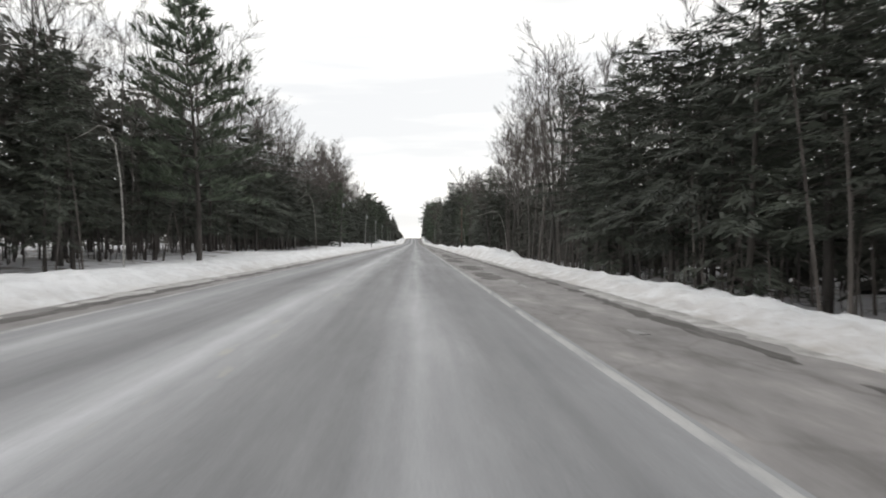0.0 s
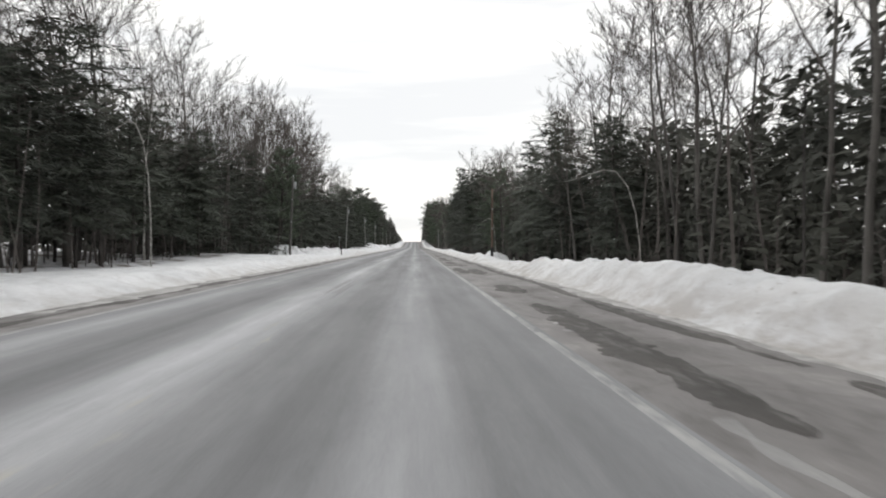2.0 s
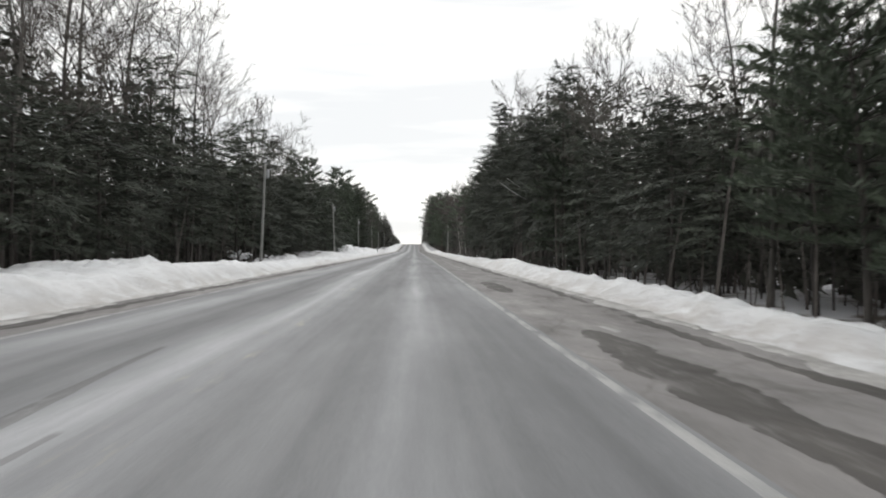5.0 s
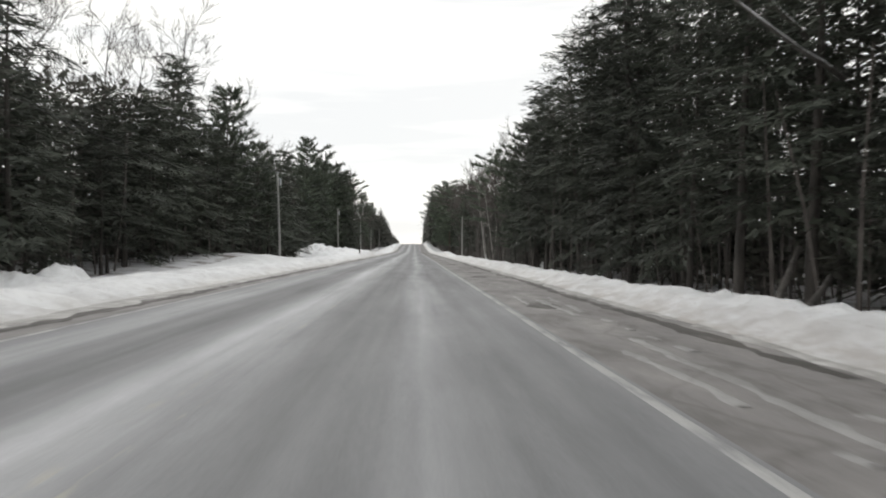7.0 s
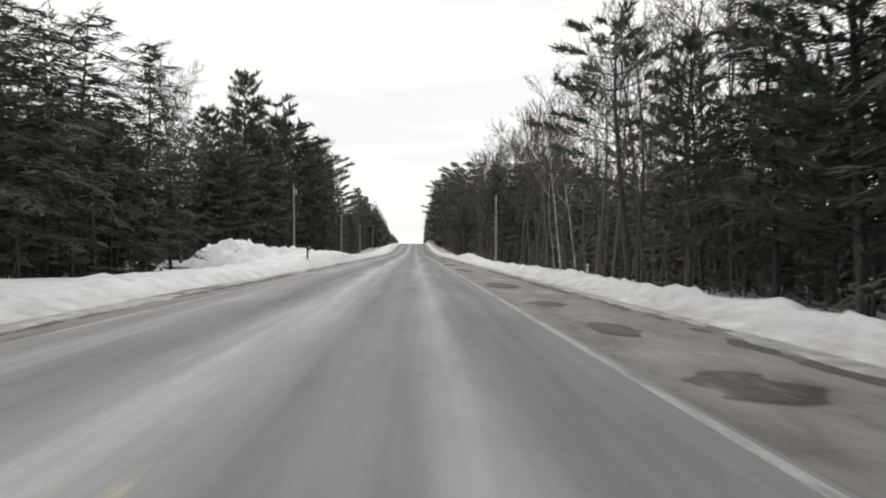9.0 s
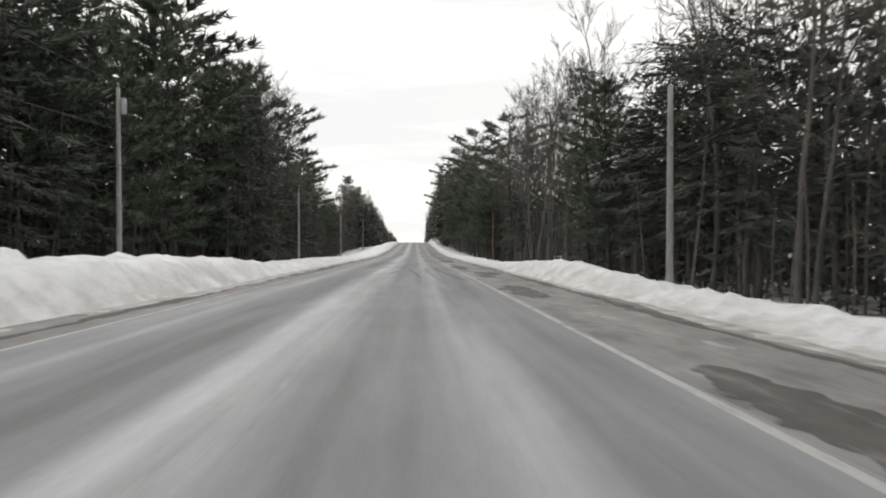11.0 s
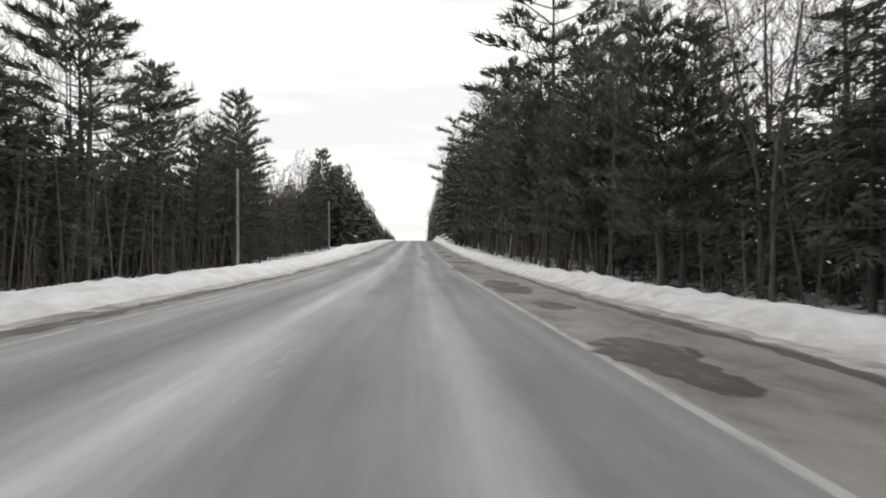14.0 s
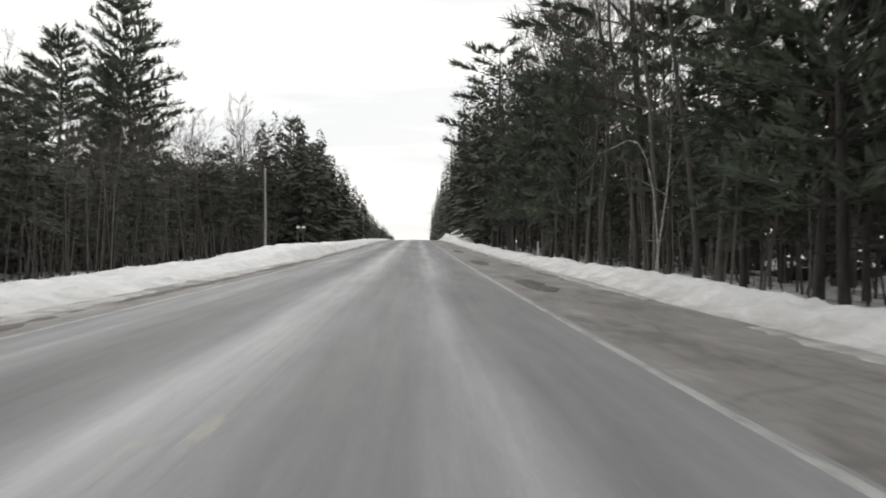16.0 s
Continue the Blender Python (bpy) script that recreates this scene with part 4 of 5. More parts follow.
def deep_woods(side):
    """The woods behind the first rows and along the far road, too many to count."""
    rng = random.Random(33 + side)
    green, grey = Shape(), Shape()

    def far_fir(x, s, h, w, n, low=0.02):
        base = Vector((x, s, ground_z(x, s) - 0.2))
        grey.tube([base, base + Vector((0, 0, h * 0.9))], [h * 0.010, 0.02], 4)
        for i in range(n):
            u = (i + rng.random()) / n
            ang = rng.uniform(0, 6.3)
            r = w * (1 - u) ** 0.7 * rng.uniform(0.35, 1.0)
            p = base + Vector((math.cos(ang) * r * 0.3, math.sin(ang) * r * 0.3, h * (low + (0.99 - low) * u)))
            d = Vector((math.cos(ang), math.sin(ang), rng.uniform(-0.55, 0.15)))
            green.leaf(p, p + d * (r * 0.8 + 0.35), 0.35 + r * 0.35, Vector((-d.y, d.x, rng.uniform(-0.7, 0.7))).normalized())

    def far_bare(x, s, h, n):
        base = Vector((x, s, ground_z(x, s) - 0.2))
        lean = Vector((rng.uniform(-0.5, 0.5), rng.uniform(-0.5, 0.5), h))
        grey.tube([base, base + lean * 0.5, base + lean], [h * 0.009, h * 0.006, 0.02], 4)
        for i in range(n):
            u = rng.uniform(0.28, 1.0)
            p = base + lean * u
            d = (rand_dir(rng) + Vector((0, 0, 0.8))).normalized()
            e = p + d * h * rng.uniform(0.1, 0.28)
            grey.blade(p, e, 0.055, d.cross(rand_dir(rng)).normalized())
            for k in range(6):
                a = p.lerp(e, rng.uniform(0.3, 1.0))
                d2 = (d + rand_dir(rng) * 0.8).normalized()
                grey.blade(a, a + d2 * h * rng.uniform(0.05, 0.12), 0.028, d2.cross(rand_dir(rng)).normalized())

    def thicket(x, s, h, w, n, low):
        """A bushy young evergreen: foliage all through its crown."""
        base = Vector((x, s, ground_z(x, s) - 0.2))
        grey.tube([base, base + Vector((0, 0, h * 0.9))], [h * 0.0055, 0.02], 4)
        for i in range(n):
            u = low + (1 - low) * rng.random() ** 1.15
            ang = rng.uniform(0, 6.3)
            r = w * (1.02 - u) ** 0.5 * rng.random() ** 0.5 * (1 + 0.5 * noise.noise(Vector((math.cos(ang) * 1.4, math.sin(ang) * 1.4, u * 6 + s))))
            p = base + Vector((math.cos(ang) * r, math.sin(ang) * r, h * u))
            d = Vector((math.cos(ang), math.sin(ang), rng.uniform(-0.7, 0.3))).normalized()
            lie = (Vector((math.cos(ang), math.sin(ang), 0.7)) + rand_dir(rng) * 0.6).normalized()
            green.blade(p, p + d * rng.uniform(0.35, 0.75), rng.uniform(0.16, 0.30), d.cross(lie).normalized())

    def backing(x, s, h, n, low=0.06):
        """Broad dark boughs of the evergreens that fill the wood behind its edge."""
        base = Vector((x, s, ground_z(x, s)))
        for i in range(n):
            p = base + Vector((rng.uniform(-1.3, 1.3), rng.uniform(-1.6, 1.6), h * (low + (1 - low) * rng.random() ** 1.1)))
            d = Vector((rng.uniform(-0.5, 0.5), rng.choice((-1, 1)), rng.uniform(-0.6, 0.3))).normalized()
            for k in range(3):
                d = (d + rand_dir(rng) * 0.35).normalized()
                lie = (Vector((-side * 0.9, -0.5, 0.5)) + rand_dir(rng) * 0.5).normalized()
                q = p + rand_dir(rng) * 0.28
                green.blade(q, q + d * rng.uniform(0.6, 1.1), rng.uniform(0.20, 0.32), d.cross(lie).normalized())

    s = 2.0
    while s < 492:
        zone = next((z for z in ZONES[side] if z[0] <= s < z[1]), ZONES[side][0])
        edge, share = zone[7], zone[8]
        if not (side > 0 and 335 < s < 358):
            for row in range(2 if side < 0 and s > 340 else 1):
                x = edge + side * (3.2 + row * 2.6 + rng.uniform(-0.9, 0.9))
                low = 0.30 if (side < 0 and s < 92) else (0.14 if side > 0 and s < 180 else 0.26 if side > 0 and 396 < s < 434 else 0.04)
                thicket(x, s + rng.uniform(-1, 1), height_limit(x, s) * share * 0.85 * rng.uniform(0.7, 1.0), rng.uniform(1.5, 2.3), 230 if side < 0 and s > 340 else 190, low)
            for row in range(2):
                x = edge + side * (4.6 + row * 3.2 + rng.uniform(-0.8, 0.8))
                backing(x, s, height_limit(x, s) * max(share, 0.5) * rng.uniform(0.72, 0.95), 70 if side > 0 and 396 < s < 434 else 110, 0.13 if side < 0 and s < 125 else 0.24 if side > 0 and 396 < s < 434 else 0.05)
        s += 2.3

    if side > 0:
        for k in range(16):
            thicket(27.5 + 5.0 * (k % 2) + rng.uniform(-1, 1), 335 + k * 2.4, rng.uniform(9, 13), rng.uniform(2.0, 2.8), 360, 0.15)

    s = -5.0
    while s < 495:
        zone = next((z for z in ZONES[side] if z[0] <= s < z[1]), ZONES[side][0])
        edge, tall = zone[7], canopy(side, s)
        open_lot = side > 0 and 340 < s < 364
        for row in range(4):
            if open_lot and row < 3:
                continue
            x = edge + side * (7.6 + row * 3.7 + rng.uniform(-1.4, 1.4))
            if rng.random() < 0.15 + 0.75 * (zone[2] + zone[3]):
                far_fir(x, s + rng.uniform(-2, 2), min(tall * 1.2, 0.8 * height_limit(x, s)) * zone[8] * rng.uniform(0.7, 1.02), rng.uniform(2.4, 3.6), 60, 0.22 if side < 0 and s < 112 else 0.02)
            else:
                far_bare(x, s + rng.uniform(-2, 2), min(tall * 1.2, 0.85 * height_limit(x, s)) * rng.uniform(0.85, 1.0), 58)
        s += 4.0
    s = -10.0
    while s < 620:
        for row in range(6):
            x = side * (37 + row * 5.5 + rng.uniform(-2, 2))
            if side > 0 and 352 < s < 384 and row < 2:
                continue
            far_fir(x, s + rng.uniform(-3, 3), rng.uniform(8, 12.5), rng.uniform(2.6, 3.8), 16)
        s += 6.5
    s = 488.0
    while s < 900:
        for row in range(3):
            x = side * ((11.7 if side > 0 else 14.4) + row * 4.0 + rng.uniform(-1.0, 1.3))
            h = canopy(side, s) * rng.uniform(0.85, 1.12) * (1.1 + 0.06 * row)
            if rng.random() < 0.8:
                far_fir(x, s + rng.uniform(-2, 2), h, rng.uniform(2.8, 4.0), 200 if s < 600 else 90, 0.06)
            else:
                far_bare(x, s + rng.uniform(-2, 2), h * 0.95, 26)
        s += 4.0
    tagged(green.made("far_foliage", MAT_WOODS, smooth_faces=False), "dark evergreen foliage of the deeper woods", "woods", kind="stuff")
    tagged(grey.made("far_branches", MAT_WOODS_BARE, smooth_faces=False), "grey trunks and branches of the deeper woods", "woods", kind="stuff")


deep_woods(-1)
deep_woods(1)


def undergrowth(side):
    """Saplings, dead stems and brush along the edge of the wood."""
    rng = random.Random(55 + side)
    g = Shape()
    for i in range(1900 if side > 0 else 3300):
        s = rng.uniform(0, 480) if i < 1900 else rng.uniform(350, 480)
        edge = next((z[7] for z in ZONES[side] if z[0] <= s < z[1]), 13.0 * side)
        x = edge + side * rng.uniform(-0.8, 9.0)
        h = rng.choice((1.2, 2.2, 3.5, 5.0, 7.0)) * rng.uniform(0.7, 1.2)
        base = Vector((x, s, ground_z(x, s) - 0.1))
        path = limb_path(rng, base, Vector((rng.uniform(-0.15, 0.15), rng.uniform(-0.15, 0.15), 1)), h, 2, 0.05, 0.08)
        r = 0.008 * h + 0.012
        g.tube(path, [r, r * 0.7, r * 0.25], 3)
        for k in range(int(3 + h * 2)):
            p = path[0].lerp(path[2], rng.uniform(0.2, 1.0))
            d = (rand_dir(rng) + Vector((0, 0, 0.4))).normalized()
            g.blade(p, p + d * rng.uniform(0.3, 0.9), 0.025, d.cross(rand_dir(rng)).normalized())
    tagged(g.made("undergrowth", MAT_TWIG, smooth_faces=False), "thin bare saplings and brush at the edge of the wood", "undergrowth", kind="stuff")


undergrowth(-1)
undergrowth(1)


# ---- utility poles ----
def utility_pole(x, s, height, lean=0.0, cap=True, wood=None, sleeve=False):
    pole = start_thing("utility_pole")
    pole.matrix_basis = pose(x, s, ground_z(x, s), 0, lean, 0)
    shaft = Shape()
    shaft.tube([Vector((0, 0, -0.6 + i * (height + 0.6) / 6)) for i in range(7)], [0.138 - 0.008 * i for i in range(7)], 12, True)
    shaft.made("shaft", wood or MAT_POLE, pole)
    for z in (height * 0.45, height * 0.72):
        tag = Shape()
        tag.box((-0.05, -0.16, z), (0.05, -0.115, z + 0.16))
        tag.made("metal_tag", MAT_STEEL, pole, smooth_faces=False)
    if sleeve:
        wrap = Shape()
        wrap.tube([Vector((0, 0, z)) for z in (-0.3, 0.4, 1.5, 1.55)], [0.16, 0.158, 0.152, 0.14], 12, True)
        wrap.made("sleeve", MAT_BLACK, pole, "black rubber sleeve round the foot")
    if cap:
        can = Shape()
        can.tube([Vector((0.24, 0, height - z)) for z in (1.25, 1.2, 0.55, 0.5)], [0.10, 0.14, 0.14, 0.10], 12, True)
        can.made("transformer", MAT_STEEL, pole, "small grey metal canister near the pole top")
        pin = Shape()
        pin.tube([Vector((0, 0, height - 0.05)), Vector((0, 0, height + 0.22))], [0.03, 0.05], 8, True)
        pin.made("insulator", MAT_STEEL, pole)
    tagged(pole, "reddish-brown wooden utility pole standing in snow" if wood is MAT_POLE_BROWN else "dark weathered wooden utility pole standing in snow" if wood else "weathered grey wooden utility pole standing in snow", "utility pole", group="utility poles")
    return pole


# lateral place, place along the road, height of the top over the road, lean
LEFT_POLES = [(-11.54, 125.3, 8.5, 2.6), (-11.42, 184.7, 8.5, 2.7), (-11.8, 244.2, 8.75, -1.7), (-12.56, 305.1, 8.7, -0.4), (-11.93, 351.9, 8.4, -0.2), (-12.34, 400.8, 7.1, 0.0), (-12.68, 460.6, 7.4, 0.0), (-12.9, 523.3, 7.4, 0.0), (-12.9, 580, 7.2, 0.0)]
for x, s, top, lean in LEFT_POLES:
    utility_pole(x, s, top - ground_z(x, s) + road_z(s), lean, s < 330, MAT_POLE_DARK if s < 130 else None)
for x, s, top in [(9.86, 121.4, 6.95), (10.1, 295.7, 6.8), (11.04, 359.3, 5.7)]:
    utility_pole(x, s, top - ground_z(x, s) + road_z(s), 0.2, False, MAT_POLE_BROWN if s < 130 or s > 350 else None, s < 130)


# ---- overhead cables ----
def cable(a, b, sag):
    g = Shape()
    pts = [a.lerp(b, i / 14) - Vector((0, 0, sag * 4 * (i / 14) * (1 - i / 14))) for i in range(15)]
    g.tube(pts, [0.016] * 15, 4)
    tagged(g.made("overhead_cable", MAT_BLACK), "thin black overhead cable sagging between wooden poles", "cable", "overhead cables")


for (x0, s0, h0, lean0), (x1, s1, h1, lean1) in zip(LEFT_POLES[:-1], LEFT_POLES[1:]):
    x0, x1 = x0 + h0 * math.tan(radians(lean0)), x1 + h1 * math.tan(radians(lean1))
    z0, z1 = road_z(s0) + h0, road_z(s1) + h1
    cable(Vector((x0, s0, z0 + 0.2)), Vector((x1, s1, z1 + 0.2)), 0.7)
    cable(Vector((x0 + 0.15, s0, z0 - 2.0)), Vector((x1 + 0.15, s1, z1 - 2.0)), 0.9)


# ---- things beside the road ----
def snow_top(x, s):
    """Height of the snow surface beside the road, near enough to stand things on."""
    side = -1 if x < 0 else 1
    d = (LEFT_EDGE - x) if side < 0 else (x - RIGHT_EDGE)
    z = road_z(s) - 0.13 + smooth(-0.15, 1.25, d) * bank_height(side, s)
    far = smooth(2.4, 7.0, d) if side < 0 else smooth(0.9, 4.2, d)
    return z * (1 - far) + (ground_z(x, s) + 0.05) * far


def mailbox(x, s, turn=90, top=1.05, capped=False):
    """A rural mailbox: arched box on an arm and post."""
    box = start_thing("mailbox")
    box.matrix_basis = pose(x, s, snow_top(x, s) - 0.05, 0, 0, turn)
    post, arm, body, door, flag = Shape(), Shape(), Shape(), Shape(), Shape()
    post.box((-0.05, -0.05, -0.4), (0.05, 0.05, top - 0.05))
    post.made("post", MAT_POST, box, smooth_faces=False)
    arm.box((-0.12, -0.045, top - 0.13), (0.55, 0.045, top - 0.05))
    arm.made("arm", MAT_POST, box, smooth_faces=False)
    prof = [(-0.085, 0.0), (0.085, 0.0)] + [(0.085 * math.cos(math.pi * k / 8), 0.12 + 0.085 * math.sin(math.pi * k / 8)) for k in range(9)]
    n = len(prof)
    for xx in (0.05, 0.56):
        body.v += [Vector((xx, a, top - 0.045 + b)) for a, b in prof]
    body.f += [(k, (k + 1) % n, n + (k + 1) % n, n + k) for k in range(n)] + [tuple(range(n))[::-1], tuple(range(n, 2 * n))]
    body.made("box", MAT_BOX, box, "black painted metal box", smooth_faces=False)
    for xx in (0.562, 0.575):
        door.v += [Vector((xx, a * 1.05, top - 0.047 + b * 1.03)) for a, b in prof]
    door.f += [(k, (k + 1) % n, n + (k + 1) % n, n + k) for k in range(n)] + [tuple(range(n))[::-1], tuple(range(n, 2 * n))]
    door.made("door", MAT_BOX, box, smooth_faces=False)
    flag.box((0.2, 0.088, top + 0.05), (0.23, 0.096, top + 0.22))
    flag.made("flag", MAT_RED, box, "small red metal flag", smooth_faces=False)
    if capped:
        cap = Shape()
        cap.tube([Vector((xx, 0, top + 0.17)) for xx in (0.0, 0.06, 0.52, 0.6)], [0.03, 0.11, 0.11, 0.03], 10, True)
        cap.made("snow_cap", MAT_SNOW, box, "cap of white snow")
    tagged(box, "black metal mailbox on a wooden post in the snowbank", "mailbox", "mailboxes")


MAT_POST = mottled("dark_wet_wood", (0.04, 0.034, 0.03), (0.10, 0.085, 0.075), 2.0, 0.85, fine=18, stretch=(1, 1, 0.15))
MAT_BOX = mottled("black_painted_metal", (0.012, 0.012, 0.013), (0.03, 0.03, 0.032), 3.0, 0.45)
MAT_RED = mottled("red_paint", (0.25, 0.03, 0.03), (0.38, 0.05, 0.045), 2.0, 0.5)
MAT_BARN = mottled("dark_red_boards", (0.06, 0.03, 0.027), (0.12, 0.055, 0.048), 2.0, 0.8, fine=14, stretch=(4, 4, 0.3))
MAT_STAKE = mottled("white_stake", (0.55, 0.55, 0.54), (0.75, 0.75, 0.74), 3.0, 0.6)
MAT_BLUE = mottled("blue_grey_siding", (0.22, 0.28, 0.33), (0.34, 0.41, 0.46), 0.8, 0.7, fine=12, stretch=(1, 1, 6))
MAT_GREY = mottled("grey_siding", (0.26, 0.26, 0.25), (0.40, 0.40, 0.39), 0.8, 0.75, fine=12, stretch=(1, 1, 6))
MAT_GLASS, _nt, _sh = material("dark_window_glass", (0.03, 0.035, 0.04), 0.08)

mailbox(-5.9, 124.3, 90, 0.72)
mailbox(-5.9, 271.5, 90, 0.75)
mailbox(-6.0, 272.2, 84, 0.7)
mailbox(-7.2, 446.0, 90, 1.1, True)
mailbox(-7.3, 449.0, 90, 1.15, True)
mailbox(-7.0, 560.0, 90, 1.5)


def driveway_marker(x, s, height):
    """A thin steel rod with a short flat crossbar on top."""
    rod = start_thing("driveway_marker")
    rod.matrix_basis = pose(x, s, snow_top(x, s), 0, 1.5, 0)
    shaft, bar = Shape(), Shape()
    shaft.tube([Vector((0, 0, -0.4)), Vector((0, 0, height))], [0.018, 0.016], 8, True)
    shaft.made("shaft", MAT_STEEL, rod)
    bar.box((-0.16, -0.012, height - 0.03), (0.16, 0.012, height + 0.05))
    bar.made("crossbar", MAT_STEEL, rod, smooth_faces=False)
    tagged(rod, "thin grey metal marker rod with a short crossbar", "marker")


driveway_marker(-6.35, 126.5, 1.65)


def marker_stake(x, s, height, lean=0.0):
    stake = start_thing("marker_stake")
    stake.matrix_basis = pose(x, s, snow_top(x, s), 0, lean, 15)
    shaft, band = Shape(), Shape()
    shaft.box((-0.06, -0.02, -0.3), (0.06, 0.02, height))
    shaft.made("shaft", MAT_STAKE, stake, smooth_faces=False)
    band.box((-0.063, -0.023, height - 0.22), (0.063, 0.023, height - 0.12))
    band.made("reflector", MAT_STEEL, stake, "grey reflector band", smooth_faces=False)
    tagged(stake, "white roadside marker stake standing in snow", "marker stake", "marker stakes")


marker_stake(10.4, 258, 1.05, 3)
marker_stake(10.8, 449.5, 1.5)
marker_stake(10.6, 221, 0.95)
marker_stake(10.9, 223, 0.8, -4)


def snow_pile(x, s, rx, ry, h, seed):
    """A heap of ploughed snow with a lumpy, broken surface."""
    v, f = [], []
    rings, seg = 26, 60
    for i in range(rings + 1):
        r = i / rings
        for k in range(seg):
            w = 2 * math.pi * k / seg
            px, py = x + rx * r * math.cos(w), s + ry * r * math.sin(w)
            lump = noise.noise(Vector((px * 0.35, py * 0.35, seed))) * 0.75 + noise.noise(Vector((px * 0.9, py * 0.9, seed + 4))) * 0.35
            clods = abs(noise.noise(Vector((px * 0.8, py * 0.8, seed + 9)))) + 0.5 * abs(noise.noise(Vector((px * 1.9, py * 1.9, seed + 2))))
            z = h * (1 - smooth(0.35, 1.0, r)) * (0.85 + lump * 0.55 + 0.45 * clods) + (0.30 * noise.noise(Vector((px * 1.5, py * 1.5, seed))) + 0.12 * noise.noise(Vector((px * 3.4, py * 3.4, seed))) + 0.06 * noise.noise(Vector((px * 6, py * 6, seed)))) * (1 - r ** 4)
            v.append(Vector((px, py, ground_z(px, py) + z - 0.35 * r ** 4)))
    for i in range(rings):
        for k in range(seg):
            f.append((i * seg + k, (i + 1) * seg + k, (i + 1) * seg + (k + 1) % seg, i * seg + (k + 1) % seg))
    tagged(mesh_object("snow_mound", v, f, MAT_BANK), "lumpy heap of ploughed snow at a driveway mouth", "snow pile", "snow piles")


snow_pile(-13.0, 280, 5.0, 5.5, 1.6, 1.0)
snow_pile(-10.0, 287, 3.8, 7.0, 1.1, 2.0)
snow_pile(-10.8, 138, 4.0, 7.0, 0.95, 3.0)
snow_pile(-11.0, 152, 4.6, 10.0, 0.65, 4.0)
snow_pile(-12.4, 128, 2.8, 4.5, 1.35, 4.6)
snow_pile(-12.5, 191.5, 1.9, 3.2, 0.75, 5.2)
snow_pile(-12.0, 199, 2.2, 4.2, 0.7, 5.6)
snow_pile(10.6, 124, 2.0, 4.5, 0.85, 6.0)
snow_pile(9.8, 63, 2.4, 7.5, 0.95, 7.0)
snow_pile(9.6, 76, 2.2, 6.5, 0.9, 8.0)
snow_pile(9.8, 535, 3.0, 26.0, 1.9, 9.0)

def fallen_trunk(x, s, length, turn, tilt):
    log = start_thing("fallen_trunk")
    log.matrix_basis = pose(x, s, snow_top(x, s) + 0.02, tilt, 0, turn)
    rng = random.Random(int(s))
    stem, knot = Shape(), Shape()
    path = limb_path(rng, Vector((0, 0, 0)), Vector((0, 1, 0)), length, 5, 0.0, 0.06)
    stem.tube(path, [0.13, 0.12, 0.11, 0.095, 0.08, 0.06], 8, True)
    stem.made("trunk", MAT_BARK, log)
    for u in (0.35, 0.6, 0.8):
        p, way = along(path, u)
        knot.blade(p, p + (way + rand_dir(rng)).normalized() * 0.5, 0.06, rand_dir(rng))
    knot.made("branch_stubs", MAT_BARK, log, smooth_faces=False)
    tagged(log, "broken grey trunk leaning out of the snow", "fallen tree")


fallen_trunk(10.6, 189, 2.6, -55, 28)
fallen_trunk(11.2, 191, 3.0, -40, 40)

def bent_sapling(x, s, reach, top, side, seed):
    """A thin pale stem bowed over by old snow, with a few side twigs."""
    rng = random.Random(seed)
    stem, twigs = Shape(), Shape()
    e = start_thing("bent_sapling")
    e.matrix_basis = pose(x, s, ground_z(x, s), 0, 0, 0)
    pts = [Vector((side * reach * (u ** 2.2), 0.4 * u, top * math.sin(math.pi * 0.5 * min(1, u * 1.45)) - 0.12 * top * max(0, u - 0.7) * 3)) for u in (0, 0.15, 0.3, 0.45, 0.6, 0.72, 0.84, 0.93, 1.0)]
    stem.tube(pts, [0.035, 0.033, 0.031, 0.029, 0.026, 0.023, 0.018, 0.012, 0.006], 6)
    stem.made("stem", MAT_BIRCH, e)
    for k in range(26):
        p, way = along(pts, rng.uniform(0.35, 1.0))
        d = (way + rand_dir(rng) * 0.9).normalized()
        twigs.blade(p, p + d * rng.uniform(0.25, 0.7), 0.022, d.cross(rand_dir(rng)).normalized())
    tagged(twigs.made("twigs", MAT_TWIG, e, smooth_faces=False), kind="stuff")
    tagged(e, "thin pale sapling bowed over at the edge of the wood", "sapling", "bent saplings")


bent_sapling(10.75, 125.5, 1.7, 4.9, -1, 1)
bent_sapling(12.6, 82, 3.6, 5.6, -1, 3)
bent_sapling(11.8, 425, 2.6, 6.2, -1, 4)
bent_sapling(-9.6, 28, 2.2, 5.8, -1, 5)
bent_sapling(-9.4, 80, 2.3, 6.5, -1, 6)


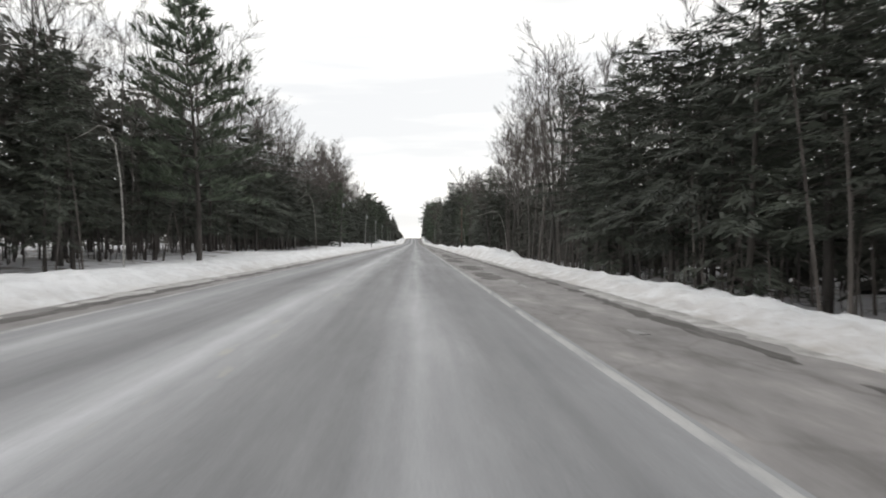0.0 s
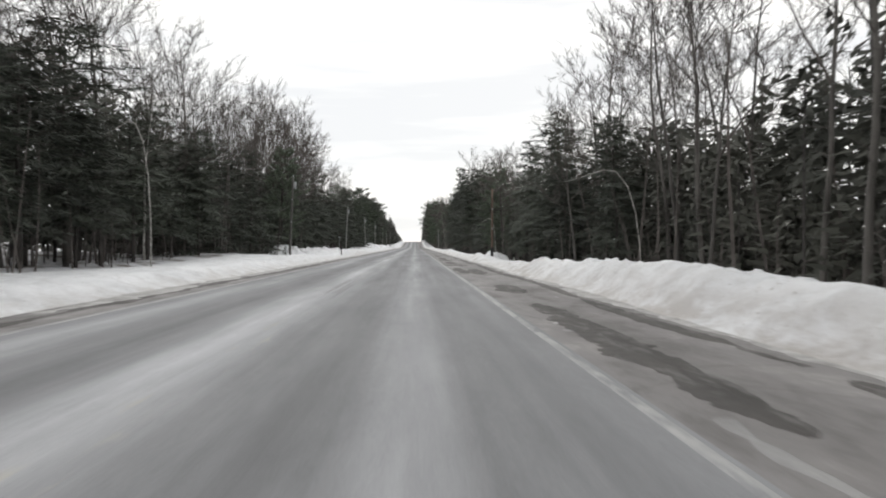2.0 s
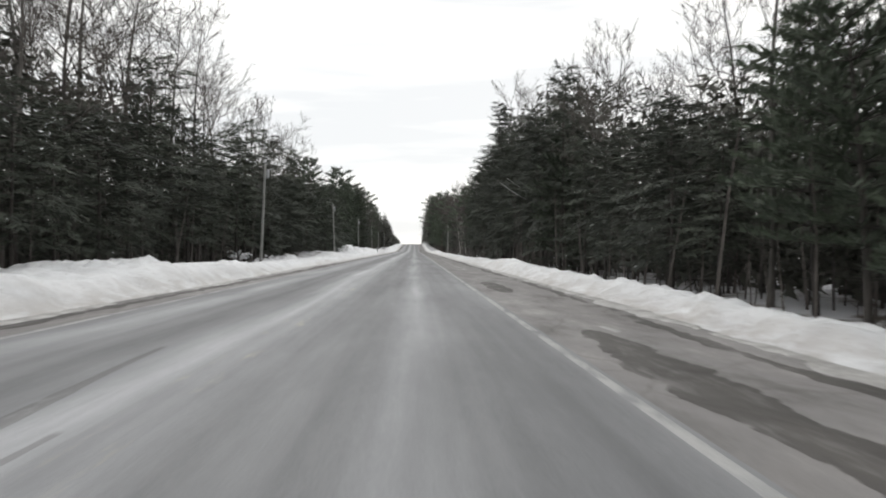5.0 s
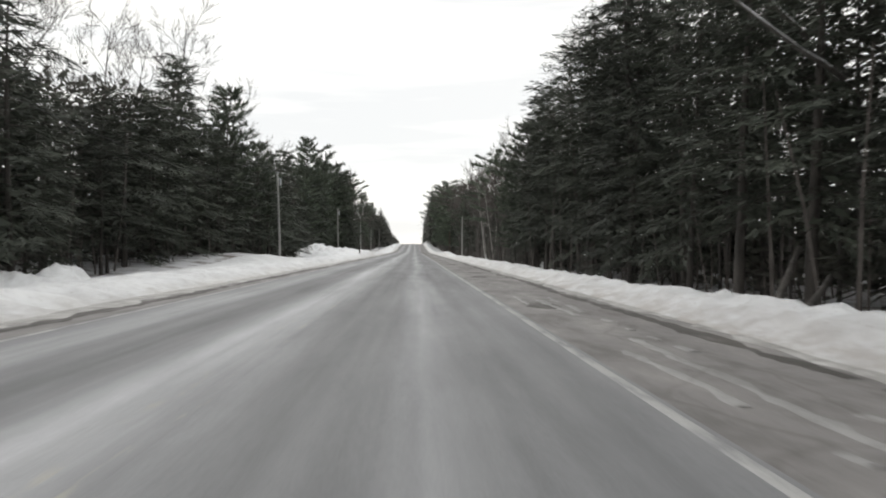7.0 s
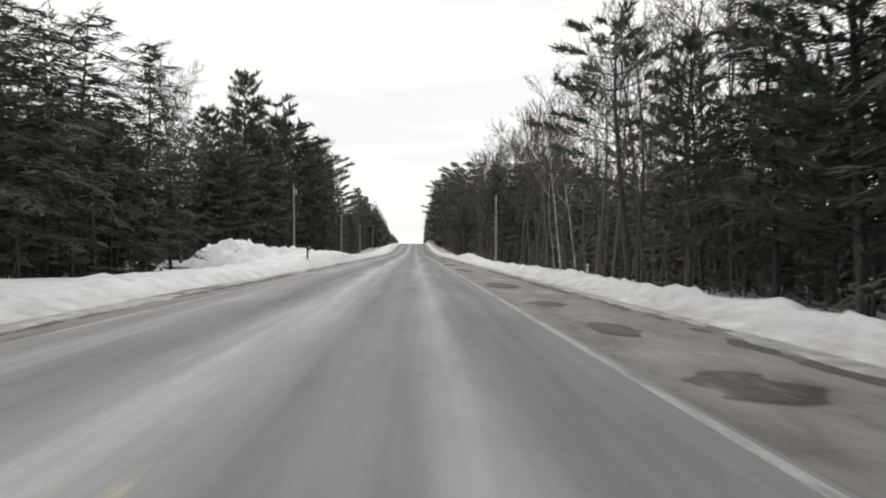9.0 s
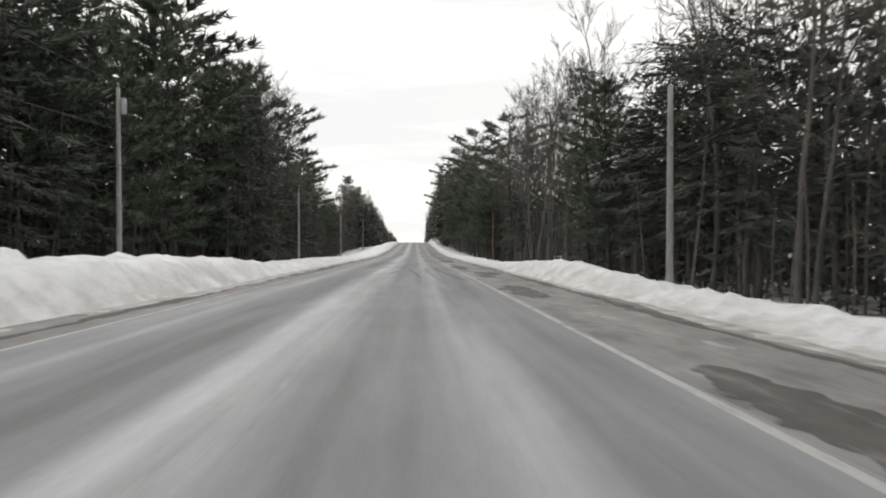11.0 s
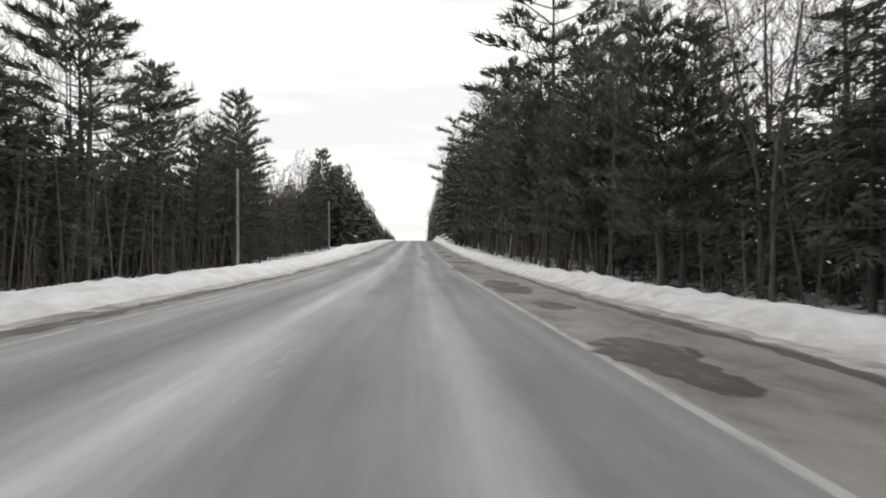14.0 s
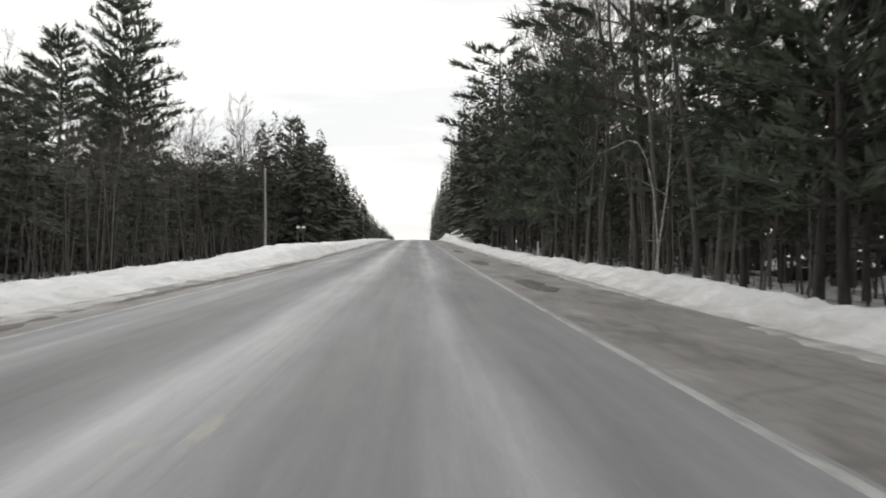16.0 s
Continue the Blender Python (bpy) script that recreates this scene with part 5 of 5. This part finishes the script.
def snowy_limb(a, b, seed):
    """A dead limb hung up at the edge of the wood, with old snow along its upper side."""
    rng = random.Random(seed)
    e = start_thing("dead_limb")
    e.matrix_basis = Matrix.Translation(a)
    wood, twigs, snow = Shape(), Shape(), Shape()
    path = limb_path(rng, Vector((0, 0, 0)), b - a, (b - a).length, 6, 0.0, 0.12)
    wood.tube(path, [0.075, 0.065, 0.056, 0.047, 0.036, 0.024, 0.010], 6, True)
    snow.tube([q + Vector((0, 0, 0.045)) for q in path[:6]], [0.02, 0.05, 0.048, 0.042, 0.034, 0.012], 6, True)
    for k in range(14):
        q, way = along(path, rng.uniform(0.3, 1.0))
        d = (way + rand_dir(rng) * 0.9).normalized()
        twigs.blade(q, q + d * rng.uniform(0.4, 1.1), 0.03, d.cross(rand_dir(rng)).normalized())
    wood.made("stem", MAT_BARK, e)
    tagged(twigs.made("twigs", MAT_TWIG, e, smooth_faces=False), kind="stuff")
    snow.made("snow_line", MAT_SNOW, e, "line of old white snow")
    tagged(e, "dead grey limb with snow lodged against the wood's edge", "branch", "dead limbs")


snowy_limb(Vector((13.0, 190.8, 5.6)), Vector((9.7, 190.2, 8.1)), 3)
snowy_limb(Vector((12.4, 191.4, 6.8)), Vector((10.6, 191.0, 8.4)), 4)

def snowy_shrub(x, s, height, seed):
    """A low shrub pressed down by snow: arching stems with soft ridges of snow on them."""
    rng = random.Random(seed)
    e = start_thing("shrub")
    e.matrix_basis = pose(x, s, ground_z(x, s), 0, 0, 0)
    stems, twigs, snow = Shape(), Shape(), Shape()
    for k in range(11):
        ang = k * 2.4 + rng.uniform(-0.4, 0.4)
        out = Vector((math.cos(ang), math.sin(ang), 0))
        tall, reach = height * rng.uniform(0.6, 1.1), height * rng.uniform(0.4, 0.95)
        path = [out * reach * u ** 1.3 + Vector((0, 0, tall * math.sin(math.pi * 0.68 * u))) + rand_dir(rng) * 0.04 for u in (0, 0.2, 0.4, 0.6, 0.8, 1.0)]
        stems.tube(path, [0.02, 0.018, 0.015, 0.012, 0.009, 0.004], 4)
        if rng.random() < 0.8:
            snow.tube([q + Vector((0, 0, 0.05)) for q in path[2:]], [0.03, rng.uniform(0.06, 0.12), rng.uniform(0.05, 0.10), 0.03], 6, True)
        for j in range(12):
            q, way = along(path, rng.uniform(0.25, 1.0))
            d = (way + rand_dir(rng) * 0.9).normalized()
            twigs.blade(q, q + d * rng.uniform(0.2, 0.55), 0.018, d.cross(rand_dir(rng)).normalized())
    tagged(stems.made("stems", MAT_TWIG, e), kind="stuff")
    tagged(twigs.made("twigs", MAT_TWIG, e, smooth_faces=False), kind="stuff")
    snow.made("snow_cover", MAT_SNOW, e, "soft ridges of white snow")
    tagged(e, "low leafless shrub pressed down by white snow", "shrub", "snowy shrubs")


for i, (x, s, h) in enumerate(((-13.8, 186.0, 1.4), (-12.6, 190.6, 0.9), (-14.6, 190.2, 1.5), (-13.4, 197.0, 1.0))):
    snowy_shrub(x, s, h, 70 + i)

# young evergreens half buried by the driveway
for x, s, h in ((-11.2, 121, 1.6), (-12.2, 119, 2.2), (-11.6, 118, 1.3), (-14.0, 264, 3.0), (-13.2, 262, 2.0)):
    tagged(tree("fir", x, s, h, 0), "small evergreen half buried in roadside snow")


# ---- the lot behind the trees ----
def shed(x, s, width, depth, wall, ridge, turn, siding, label, name="shed"):
    """A small gabled building with door, window and snow on its roof."""
    hut = start_thing(name)
    z = ground_z(x, s)
    hut.matrix_basis = pose(x, s, z, 0, 0, turn)
    body, roof, snow, door, frame_, pane = Shape(), Shape(), Shape(), Shape(), Shape(), Shape()
    w, d = width / 2, depth / 2
    body.v += [Vector(p) for p in ((-w, -d, -0.3), (w, -d, -0.3), (w, d, -0.3), (-w, d, -0.3), (-w, -d, wall), (w, -d, wall), (w, d, wall), (-w, d, wall), (0, -d, ridge), (0, d, ridge))]
    body.f += [(0, 1, 5, 8, 4), (2, 3, 7, 9, 6), (1, 2, 6, 5), (3, 0, 4, 7), (4, 8, 9, 7), (5, 6, 9, 8), (0, 3, 2, 1)]
    body.made("wall", siding, hut, smooth_faces=False)
    for shape, up, thick, over in ((roof, 0.01, 0.07, 0.18), (snow, 0.085, 0.22, 0.14)):
        k = (ridge - wall) / w
        for yy in (-d - over, d + over):
            shape.v += [Vector((-w - over, yy, wall - over * k + up)), Vector((0, yy, ridge + up)), Vector((w + over, yy, wall - over * k + up)),
                        Vector((w + over, yy, wall - over * k + up + thick)), Vector((0, yy, ridge + up + thick)), Vector((-w - over, yy, wall - over * k + up + thick))]
        shape.f += [(i, (i + 1) % 6, 6 + (i + 1) % 6, 6 + i) for i in range(6)] + [(5, 4, 1, 0), (4, 3, 2, 1), (6, 7, 10, 11), (7, 8, 9, 10)]
    roof.made("roof", MAT_POST, hut, smooth_faces=False)
    snow.made("roof_snow", MAT_SNOW, hut, "thick layer of white snow", smooth_faces=False)
    door.box((-0.1, -d - 0.04, 0.0), (0.7, -d - 0.002, 1.85))
    door.made("door", MAT_STAKE, hut, "pale panel door", smooth_faces=False)
    win = start_thing("window")
    win.parent = hut
    frame_.box((-w - 0.05, -0.5, 0.9), (-w - 0.002, 0.5, 1.6))
    frame_.made("window_frame", MAT_STAKE, win, smooth_faces=False)
    pane.box((-w - 0.055, -0.44, 0.96), (-w - 0.045, 0.44, 1.54))
    pane.made("pane", MAT_GLASS, win, smooth_faces=False)
    tagged(hut, label, "shed" if name == "shed" else "house")


shed(28.0, 369, 3.0, 3.4, 1.6, 2.1, 8, MAT_BLUE, "small blue-grey shed with snow on its roof")
shed(38.0, 374, 9.0, 12.0, 2.5, 4.2, -4, MAT_GREY, "low grey house with a snow-covered roof behind trees", "house")
shed(24.5, 377, 2.2, 2.8, 1.5, 1.9, -6, MAT_BARN, "small dark red shed with snow on its roof")


def utility_trailer(x, s, turn):
    t = start_thing("utility_trailer")
    t.matrix_basis = pose(x, s, ground_z(x, s), 0, 0, turn)
    bed, load = Shape(), Shape()
    bed.box((-0.8, -1.3, 0.42), (0.8, 1.3, 0.95))
    bed.made("bed", MAT_BOX, t, smooth_faces=False)
    load.box((-0.76, -1.26, 0.955), (0.76, 1.26, 1.12))
    load.made("snow_load", MAT_SNOW, t, "flat load of snow", smooth_faces=False)
    for xx in (-0.86, 0.86):
        wheel = Shape()
        wheel.tube([Vector((xx - 0.08, 0, 0.3)), Vector((xx - 0.06, 0, 0.3)), Vector((xx + 0.06, 0, 0.3)), Vector((xx + 0.08, 0, 0.3))], [0.26, 0.31, 0.31, 0.26], 16, True)
        wheel.made("wheel", MAT_BLACK, t)
    bar = Shape()
    bar.tube([Vector((0, -1.3, 0.5)), Vector((0, -2.3, 0.45))], [0.04, 0.04], 6, True)
    bar.made("tow_bar", MAT_STEEL, t)
    tagged(t, "dark utility trailer with a load of snow", "trailer")


utility_trailer(18.6, 352.5, 80)
